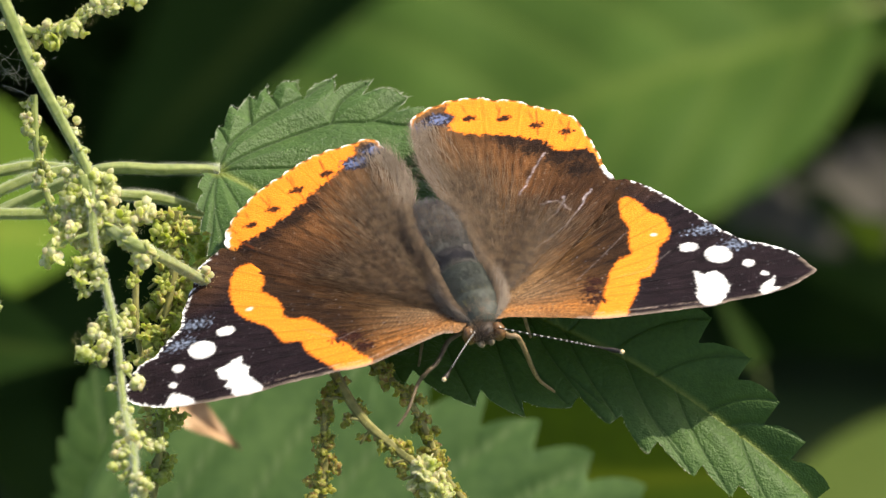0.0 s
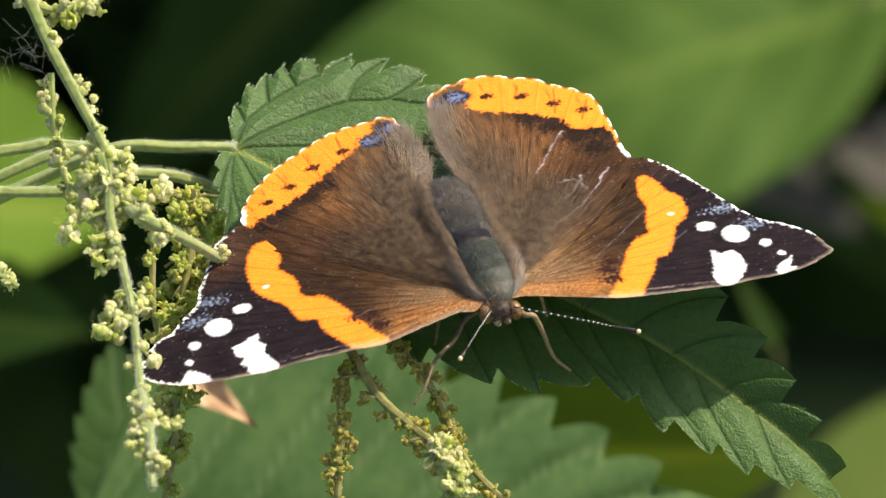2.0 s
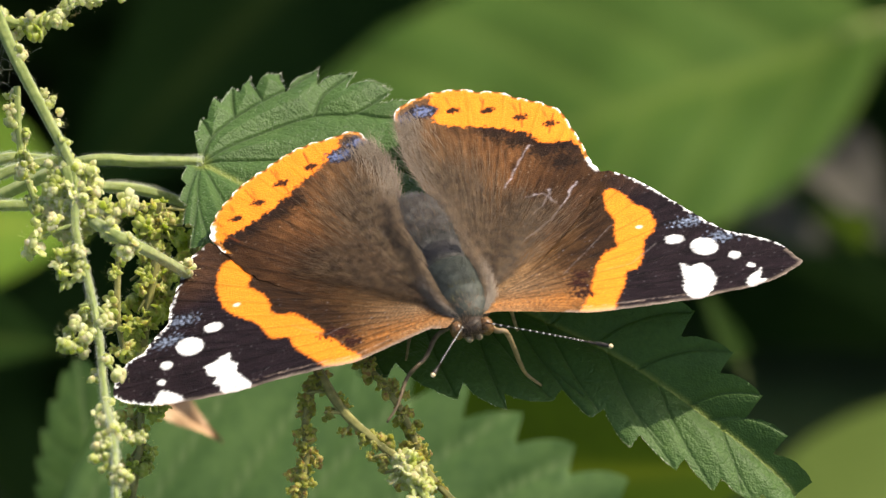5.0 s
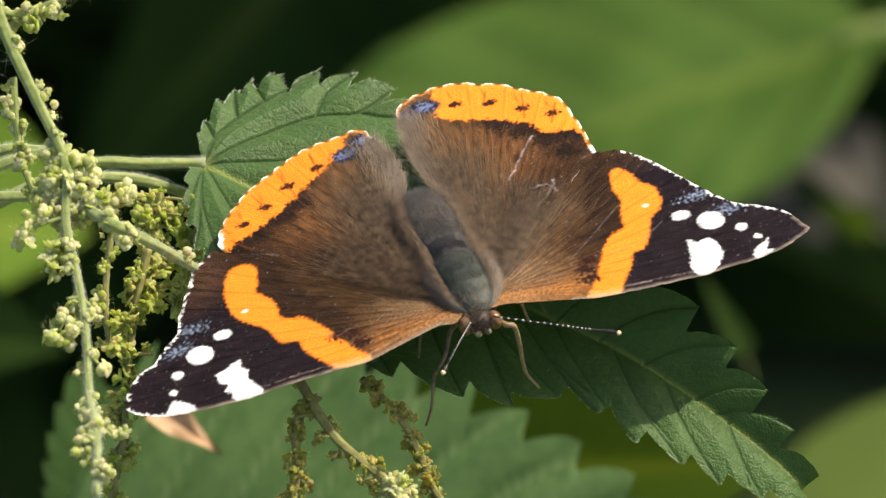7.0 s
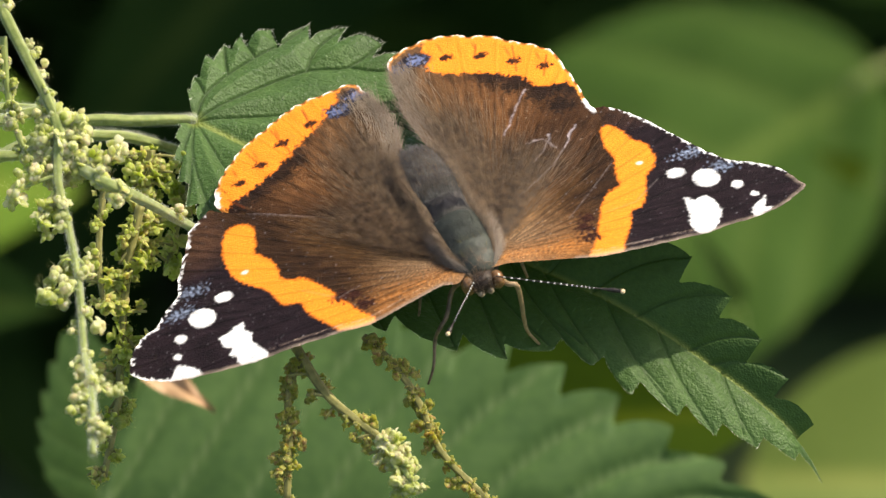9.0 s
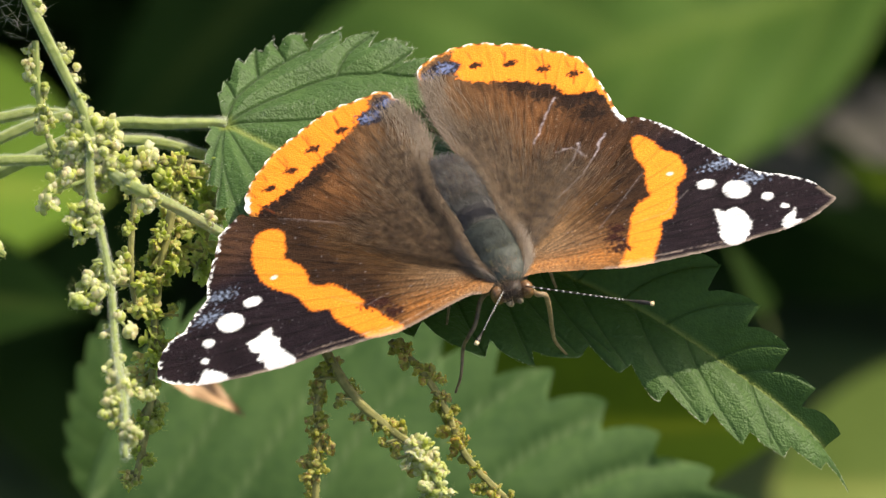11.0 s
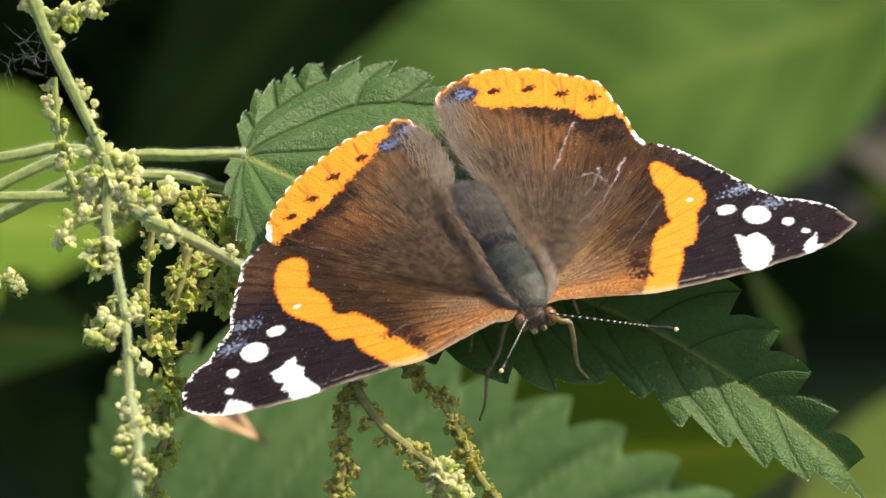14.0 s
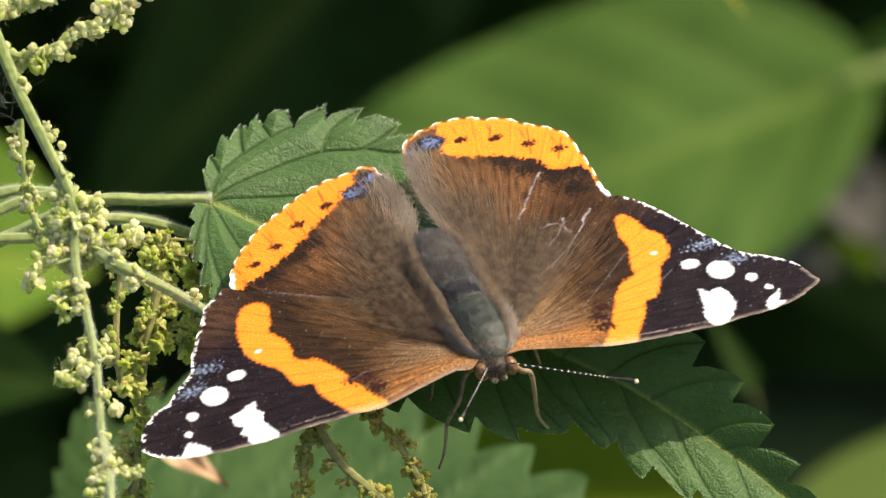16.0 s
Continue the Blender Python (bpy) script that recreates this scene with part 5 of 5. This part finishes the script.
def butterfly():
    top = new("butterfly")
    lf, rf, lh, rh = (-0.06, -0.10, -0.055, -0.05)
    wing_lh = part("hindwing", wing_mesh("hindwing", LH_out, -1, lh, paint_hind(LH_band, LH_dots, LH_blot, LH_blue, 3, LH_white, (), (LH_ta, LH_tb, LH_tc, LH_td, LH_te)), 0.07), None, top, "brown hind wing with an orange border and black dots")
    wing_rh = part("hindwing", wing_mesh("hindwing", RH_out, 1, rh, paint_hind(RH_band, RH_dots, RH_blot, RH_blue, 14, RH_white, (RH_la, RH_lb, RH_lc, RH_ld, RH_le), (RH_ta, RH_tb, RH_tc)), 0.07), None, top, "brown hind wing with an orange border and black dots")
    wing_lf = part("forewing", wing_mesh("forewing", LF_out, -1, lf, paint_fore(LF_band, LF_big, LF_cost, LF_spots, LF_dot, LF_blk, LF_blue, 25, (LF_la, LF_lb))), None, top, "black-tipped fore wing with an orange band and white spots")
    wing_rf = part("forewing", wing_mesh("forewing", RF_out, 1, rf, paint_fore(RF_band, RF_big, RF_cost, RF_spots, RF_dot, RF_blk, RF_blue, 36, (RF_la, RF_lb, RF_lc, RF_ld))), None, top, "black-tipped fore wing with an orange band and white spots")
    wing_hair(-1, wing_lh, 1, lh, LH_out[12:18])
    wing_hair(1, wing_rh, 2, rh, RH_out[13:20])
    mm = 0.001
    # thorax and abdomen run on from one to the other: mm along the body, half width, half height
    shape = np.array(((-4.3, 0.5, 0.5), (-3.9, 1.25, 1.1), (-3.0, 1.95, 1.6), (-1.5, 2.3, 1.95), (0.5, 2.4, 2.0), (2.4, 2.3, 1.95), (4.0, 2.3, 1.95), (6.0, 2.5, 2.1), (8.2, 2.5, 2.1), (10.2, 2.2, 1.9), (11.7, 1.6, 1.4), (12.6, 0.9, 0.8), (13.0, 0.15, 0.15)))

    def girth(y):
        return np.interp(y, shape[:, 0], shape[:, 1]), np.interp(y, shape[:, 0], shape[:, 2])

    def lofted(name, lo, hi, rings, ringed):
        verts, faces, sides = [], [], 28
        for i in range(rings):
            y = lo + (hi - lo) * i / (rings - 1)
            w, h = girth(y)
            g = 1 + ringed * math.cos(y * 4.2)
            for k in range(sides):
                an = 2 * math.pi * k / sides
                lump = 1 + 0.04 * noise.noise(Vector((math.cos(an) * 2, y, math.sin(an) * 2)))
                verts.append(Vector((-0.1 + w * g * lump * math.cos(an), y, -0.45 + h * g * lump * math.sin(an))) * mm)
        for i in range(rings - 1):
            for k in range(sides):
                k2 = (k + 1) % sides
                faces.append((i * sides + k, (i + 1) * sides + k, (i + 1) * sides + k2, i * sides + k2))
        faces += [tuple(range(sides)), tuple((rings - 1) * sides + k for k in range(sides))[::-1]]
        return raw(name, verts, faces)

    thorax = part("thorax", lofted("thorax", -4.3, 2.6, 26, 0.0), FUR_GREY, top, "grey-green furry thorax")
    abdomen = part("abdomen", lofted("abdomen", 2.5, 13.0, 40, 0.012), FUR, top, "brown furry ringed abdomen")
    rnd = random.Random(8)
    # hairs: where along the body, how many, how far round (0 the ridge, 1 the flank), how they rise, their length
    for ob, lo, hi, count, mat, flank, out, reach, width in ((thorax, -3.9, 2.6, 5200, HAIR_GREY, (0, 1), 0.16, (0.35, 0.9), 0.000013), (thorax, -3.6, 2.6, 3600, HAIR, (0.55, 1.1), 0.55, (0.9, 2.6), 0.000013),
                                                             (abdomen, 4.6, 12.6, 7000, HAIR_DARK, (0, 1), 0.20, (0.5, 1.4), 0.000014), (abdomen, 2.6, 12.0, 4600, HAIR, (0.5, 1.1), 0.5, (0.9, 2.8), 0.000013),
                                                             (abdomen, 5.4, 11.5, 1200, HAIR, (0, 0.6), 0.3, (0.5, 1.2), 0.000010), (abdomen, 2.7, 4.4, 2000, HAIR_BLACK, (0, 0.42), 0.14, (0.4, 0.9), 0.000016), (abdomen, 4.6, 6.4, 900, HAIR_GREY, (0, 0.6), 0.2, (0.5, 1.2), 0.000013), (thorax, -4.1, -3.2, 700, HAIR, (0, 1), 0.5, (0.5, 1.2), 0.000014),
                                                             (thorax, -4.0, 0.8, 2000, HAIR_TUFT, (0.6, 1.05), 1.0, (0.8, 2.0), 0.000012), (thorax, -3.0, -1.2, 260, HAIR_OLIVE, (0, 0.4), 0.12, (0.5, 1.0), 0.000014)):
        roots, ways = [], []
        while len(roots) < count:
            y = rnd.uniform(lo, hi)
            an = math.pi / 2 * (1 + rnd.choice((-1, 1)) * rnd.uniform(*flank))
            w, h = girth(y)
            roots.append(Vector((-0.1 + 0.98 * w * math.cos(an), y, -0.45 + 0.98 * h * math.sin(an))) * mm)
            ways.append(Vector((math.cos(an), 0, math.sin(an))) * out + Vector((rnd.uniform(-0.2, 0.2), 1.0, rnd.uniform(-0.1, 0.12))))
        spikes("hair", roots, ways, [rnd.uniform(*reach) * mm for _ in roots], width, mat, ob)
    # head
    bm = bmesh.new()
    blob(bm, Vector((-0.45, -4.5, -0.8)) * mm, Vector((1.25, 1.0, 1.0)) * mm, None, 3, 0.12)
    head = part("head", bm, FACE, top, "small brown furry head")
    for side in (-1, 1):
        bm = bmesh.new()
        blob(bm, Vector((-0.45 + side * 1.22, -4.65 - side * 0.2, -0.75)) * mm, Vector((0.62, 0.78, 0.85)) * mm, None, 4, 0.02)
        part("eye", bm, EYE_MAT, head, "brown compound eye")
        bm = bmesh.new()
        blob(bm, Vector((-0.5 + side * 0.42, -5.28, -1.2)) * mm, Vector((0.32, 0.48, 0.3)) * mm, None, 3, 0.15)
        part("palp", bm, PALP, head, "furry palp")
    roots, ways = [], []
    for _ in range(700):
        d = Vector((rnd.gauss(0, 1), rnd.gauss(0, 1) - 0.2, abs(rnd.gauss(0, 1)) - 0.1)).normalized()
        if abs(d.x) < 0.75:
            roots.append(Vector((-0.45 + d.x * 1.25, -4.5 + d.y * 0.95, -0.8 + d.z * 0.95)) * mm)
            ways.append(d + Vector((0, -0.1, 0.4)))
    half = len(roots) // 2
    spikes("hair", roots[:half], ways[:half], [rnd.uniform(0.3, 0.9) * mm for _ in roots[:half]], 0.000020, HAIR, head)
    spikes("hair", roots[half:], ways[half:], [rnd.uniform(0.3, 0.8) * mm for _ in roots[half:]], 0.000018, HAIR_PALE, head, "cream hairs of the face")
    # feelers, ringed black and white
    for a, mid, t in (((-1.2, -5.0, 0.1), (-3.26, -7.31, 0.0), (-5.23, -8.7, -1.2)), ((0.6, -5.4, 0.1), (5.28, -9.37, 0.2), (9.49, -11.7, -0.6))):
        a, mid, t = Vector(a) * mm, Vector(mid) * mm, Vector(t) * mm
        feeler = part("antenna", tube_mesh("antenna", [a, mid, a.lerp(t, 0.86), t], [0.00006, 0.00006, 0.00006, 0.00007, 0.00022, 0.00016], 8, 26), FEELER, top, "thin black antenna ringed with white")
        c = spline([a, mid, a.lerp(t, 0.86), t], 60)
        for k in range(2, 46, 2):
            part("ring", tube_mesh("ring", [Vector(c[k]), Vector(c[k]).lerp(Vector(c[k + 1]), 0.6)], [0.000068, 0.000068], 8, 2), FEELER_RING, feeler)
        bm = bmesh.new()
        blob(bm, t, Vector((0.21, 0.21, 0.21)) * mm, None, 2)
        part("club_tip", bm, CLUB_TIP, feeler, "pale orange club tip")
    # legs; the two fore ones are set down anew later
    moving = []
    for pts in (((0.8, -2.6, -1.5), (1.49, -5.13, -1.2), (2.15, -5.58, -1.2), (2.83, -5.12, -3.2), (3.56, -4.34, -6.0), (4.25, -3.7, -8.0), (5.57, -3.16, -10.0)),
                ((-1.6, -2.9, -1.4), (-3.06, -2.68, -2.2), (-4.47, -3.97, -3.0), (-5.65, -4.64, -3.3), (-6.6, -4.7, -4.3), (-7.95, -6.15, -5.5), (-9.2, -6.95, -6.3)),
                ((1.3, -0.5, -1.6), (4.0, 0.5, -3.0), (5.0, 1.0, -7.0)), ((-1.3, -0.5, -1.6), (-4.0, 0.5, -3.0), (-5.0, 1.0, -7.0))):
        root = Vector(pts[0]) * mm
        leg = part("leg", tube_mesh("leg", [Vector(p) * mm - root for p in pts], [r * (1.0 if pts[0][0] > 0 else 0.85) for r in (0.00022, 0.00026, 0.00022, 0.0002, 0.00016, 0.00012)], 8, 40, 0.08), SHANK if pts[0][0] > 0 else SHANK_SHADED, top, "thin straw-brown leg")
        leg.matrix_local = Matrix.Translation(root)
        if len(pts) > 3:
            moving.append((leg, root))
    tagged(top, "butterfly with spread brown, orange and black wings basking on a leaf", "butterfly")
    return top, moving, (wing_lf, wing_rf, wing_lh, wing_rh)


BUTTERFLY_PATH = (
    (0, 0.00243, -0.00232, 0.69704, -1.61, -4.26, 17.18),
    (0.5, 0.00245, -0.00226, 0.69711, -1.87, -3.97, 17.3),
    (1, 0.00234, -0.00235, 0.69703, -1.65, -4.22, 16.95),
    (1.5, 0.00245, -0.00236, 0.69694, -1.35, -4.01, 17.33),
    (2, 0.00242, -0.00243, 0.69705, -1.39, -4.12, 17.11),
    (2.5, 0.00235, -0.00242, 0.69701, -1.44, -4.67, 16.87),
    (3, 0.0024, -0.00242, 0.69691, -0.99, -4.4, 17.09),
    (3.5, 0.0025, -0.00238, 0.69686, -0.9, -4.29, 17.47),
    (4, 0.0024, -0.00237, 0.69705, -1.58, -4.45, 17.02),
    (4.5, 0.00248, -0.00233, 0.69691, -1.03, -4.34, 17.31),
    (4.7, 0.00262, -0.00233, 0.69686, -0.89, -4.23, 17.71),
    (6.8, 0.00319, -0.0023, 0.69734, -2.87, -9, 18.64),
    (7, 0.00302, -0.0023, 0.69721, -1.26, -7.74, 18.44),
    (7.5, 0.00345, -0.00243, 0.69665, 0.52, -6.93, 19.7),
    (8, 0.00343, -0.00233, 0.69669, 0.3, -6.9, 19.84),
    (8.5, 0.00392, -0.00225, 0.69665, 0.37, -6.64, 20.87),
    (9, 0.00371, -0.00227, 0.69655, 0.52, -7.28, 19.88),
    (9.5, 0.00415, -0.00247, 0.69633, 1.36, -5.57, 21.16),
    (10, 0.00328, -0.00227, 0.69685, 0.13, -7.05, 19.4),
    (10.2, 0.00383, -0.0025, 0.69634, 0.91, -6.53, 20.18),
    (12.3, 0.00366, -0.00229, 0.69642, 0.52, -7.17, 19.37),
    (12.5, 0.00368, -0.00219, 0.69642, 1, -7.18, 19.8),
    (13, 0.00374, -0.00235, 0.69634, 0.93, -6.97, 19.42),
    (13.5, 0.00397, -0.00223, 0.6961, 1.66, -6.49, 20.23),
    (14, 0.00393, -0.00217, 0.69614, 1.25, -6.51, 20.13),
    (14.5, 0.00392, -0.00218, 0.69627, 0.98, -7.14, 19.98),
    (15, 0.00389, -0.00209, 0.69621, 0.91, -6.59, 20.21),
    (15.5, 0.00379, -0.0021, 0.69637, 0.49, -6.86, 19.78),
    (16, 0.00376, -0.00223, 0.69615, 1.21, -6.48, 19.68),
)
# seconds, then how far each wing is lowered and swung, in degrees
FORE_LEFT = (
    (0, 0, 0),
    (0.5, -0.14, -0.13),
    (1, 0.06, 0.03),
    (1.5, -0.13, -0.17),
    (2, 0.05, 0.01),
    (2.5, -0.23, -0.17),
    (3, -0.28, -0.2),
    (3.5, -0.14, 0.08),
    (4, -0.14, -0.16),
    (4.5, -0.34, -0.27),
    (4.7, -0.29, -0.16),
    (6.8, 0.95, -0.1),
    (7, 1.09, 0.57),
    (7.5, 0.91, 0.3),
    (8, 1.41, 0.73),
    (8.5, 0.72, 1.12),
    (9, 1.47, 0.74),
    (9.5, 1.62, 0.65),
    (10, 1.2, 0.57),
    (10.2, 1.08, 0.28),
    (12.3, 1.27, 0.15),
    (12.5, 1.15, 0.08),
    (13, 1.18, -0.04),
    (13.5, 1.34, 0.09),
    (14, 1.07, -0.05),
    (14.5, 1.16, -0.06),
    (15, 1.34, 0.08),
    (15.5, 0.89, -0.31),
    (16, 1.33, 0.11),
)
FORE_RIGHT = (
    (0, -0, -0),
    (0.5, 0.01, 0.01),
    (1, -0.05, -0.1),
    (1.5, 0.07, 0.04),
    (2, -0.19, -0.18),
    (2.5, -0.19, -0.1),
    (3, 0.12, -0.02),
    (3.5, 0.08, 0.28),
    (4, -0.02, -0.05),
    (4.5, 0.22, 0.31),
    (4.7, 0.26, 0.32),
    (6.8, -1.98, -0.68),
    (7, -1.78, -0.41),
    (7.5, -0.81, 0.6),
    (8, -0.29, 0.82),
    (8.5, 3.71, 2.2),
    (9, 0.29, 0.91),
    (9.5, 0.72, 1.47),
    (10, -0.98, 0.31),
    (10.2, -0.57, 0.89),
    (12.3, 0.04, 0.81),
    (12.5, 0.18, 1.05),
    (13, 0.02, 0.7),
    (13.5, 0.74, 1.37),
    (14, 0.62, 1.53),
    (14.5, 0.48, 1.22),
    (15, 0.88, 1.57),
    (15.5, 0.79, 1.32),
    (16, 0.83, 1.3),
)
HIND_LEFT = (
    (0, -0, -0),
    (0.5, 0.32, 0.03),
    (1, -0.05, -0),
    (1.5, -0.06, 0.05),
    (2, 0.08, 0.13),
    (2.5, 0.27, 0.13),
    (3, -0.06, 0.08),
    (3.5, 0.57, -0.03),
    (4, 0.05, 0.14),
    (4.5, 0.2, 0.05),
    (4.7, 0.22, -0.03),
    (6.8, 2.31, 0.15),
    (7, 0.34, -0.29),
    (7.5, 0.89, -0.52),
    (8, 0.15, -0.72),
    (8.5, -0.3, -0.82),
    (9, 0.13, -0.64),
    (9.5, -0.61, -0.88),
    (10, 0.25, -0.82),
    (10.2, 0.04, -0.96),
    (12.3, -0.03, -0.55),
    (12.5, 0.12, -0.55),
    (13, 0.09, -0.62),
    (13.5, -0.33, -0.77),
    (14, 0.33, -0.83),
    (14.5, -0.18, -0.63),
    (15, -0.39, -0.87),
    (15.5, -0.61, -0.58),
    (16, -0.75, -0.66),
)
HIND_RIGHT = (
    (0, -0, -0),
    (0.5, -0.24, 0.04),
    (1, -0.13, 0.04),
    (1.5, -0.1, 0.04),
    (2, -0.12, -0.03),
    (2.5, 0.09, 0.03),
    (3, -0, 0.04),
    (3.5, 0.19, -0.19),
    (4, 0.18, 0),
    (4.5, 0.21, -0.06),
    (4.7, 0.3, -0.06),
    (6.8, -1.54, 0.29),
    (7, 1.51, 0.08),
    (7.5, 0.95, -0.12),
    (8, 1.17, -0.31),
    (8.5, 1.41, -0.37),
    (9, 1.63, -0.18),
    (9.5, 0.91, -0.48),
    (10, 1.28, 0.12),
    (10.2, 1.02, 0.05),
    (12.3, 0.53, 0.28),
    (12.5, 0.79, 0.25),
    (13, 0.05, 0.54),
    (13.5, 0.04, 0.22),
    (14, 0.26, 0.28),
    (14.5, 0.58, 0.33),
    (15, 0.31, 0.23),
    (15.5, 0.32, 0.4),
    (16, 0.12, 0.2),
)

# seconds, then how far a thing is blown right and down from its first place, in about twentieths of a millimetre; the hanging stalk also turns, in degrees
LEFT_SWAY = ((0, 0, 0), (4.7, 0, 1), (6.8, -10, -23), (10.2, -9, -21), (12.3, -8, -12), (16, -8, -14))
HANG_SWAY = ((0, 0, 0, 0), (4.7, 0, 1, 0), (6.8, -10, -23, 2.9), (10.2, -9, -21, 2.5), (12.5, -8, -12, 1.8), (14.5, -8, -14, 4.0), (15, -8, -14, 3.2), (16, -8, -14, 2.1))
THIN_SWAY = ((0, 0, 0), (4.7, 0, 0), (6.8, 2, 42), (9, 18, 50), (10.2, 18, 50), (12.3, 8, 46), (16, -8, 30))
LOW_LEAF_SWAY = ((0, 0, 0), (4.7, 0, 0), (7.5, 0, 0), (8.5, 35, 0), (9, 80, 5), (9.5, 50, 5), (10.2, 20, 0), (12.3, 0, 0), (16, 0, 0))
LOW_SWAY = ((0, 0, 0), (4.7, 0, 0), (6.8, -30, 42), (9, -34, 50), (10.2, -32, 50), (12.3, -30, 46), (16, -28, 30))
ground()
undergrowth()
LEAVES = background_leaves()
nettle_leaf()
SPRAYS, STALKS = sprays()
BUTTERFLY, FORELEGS, WINGS = butterfly()


def motions():
    """All that moves: the butterfly and its wings, the broad leaf in the wind, the flower sprays."""
    def sway(ob, rows, k):
        rest = ob.matrix_world.copy()
        walk(ob, [(t, Matrix.Translation((SU * a - SV * b) * k) @ rest) for t, a, b in rows])

    walk(LEAVES["broad"], [(r[0], broad_pose(*r[1:])) for r in BROAD_SWAY])
    sway(LEAVES["upper"], UPPER_SWAY, 0.0001048)
    sway(LEAVES["tendril"], SHOOT_SWAY, 0.0000650)
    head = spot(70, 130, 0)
    for ob in SPRAYS[:9] + SPRAYS[13:] + STALKS:
        if ob in (SPRAYS[0], SPRAYS[5], SPRAYS[14]):
            rest = ob.matrix_world.copy()
            walk(ob, [(t, Matrix.Translation((SU * a - SV * b) * 0.0000476) @ Matrix.Translation(head) @ Matrix.Rotation(radians(-turn), 4, SW) @ Matrix.Translation(-head) @ rest) for t, a, b, turn in HANG_SWAY])
        else:
            sway(ob, LEFT_SWAY, 0.0000476)
    for ob in SPRAYS[9:11] + SPRAYS[12:13]:
        sway(ob, LOW_SWAY, 0.0000476)
    sway(LEAVES["dry"], LOW_SWAY, 0.000025)
    sway(SPRAYS[11], THIN_SWAY, 0.0000476)
    sway(LEAVES["low"], LOW_LEAF_SWAY, 0.0000535)
    for (leg, root), before, after in zip(FORELEGS, ((4.77, -0.56, -8.5), (-8.2, -4.4, -5.2)), ((2.9, -0.69, -8.76), (-4.56, -1.41, -7.6))):
        root = Matrix.Translation(root)
        turn = Vector(before).rotation_difference(Vector(after)).to_matrix().to_4x4()
        walk(leg, [(0, root), (4.8, root), (6.6, root @ turn), (16, root @ turn)])
    for wing, rows in zip(WINGS, (FORE_LEFT, FORE_RIGHT, HIND_LEFT, HIND_RIGHT)):
        walk(wing, [(r[0], pose(0, 0, 0, 0, r[1], r[2])) for r in rows])
    walk(BUTTERFLY, [(r[0], pose(*r[1:])) for r in BUTTERFLY_PATH])


motions()
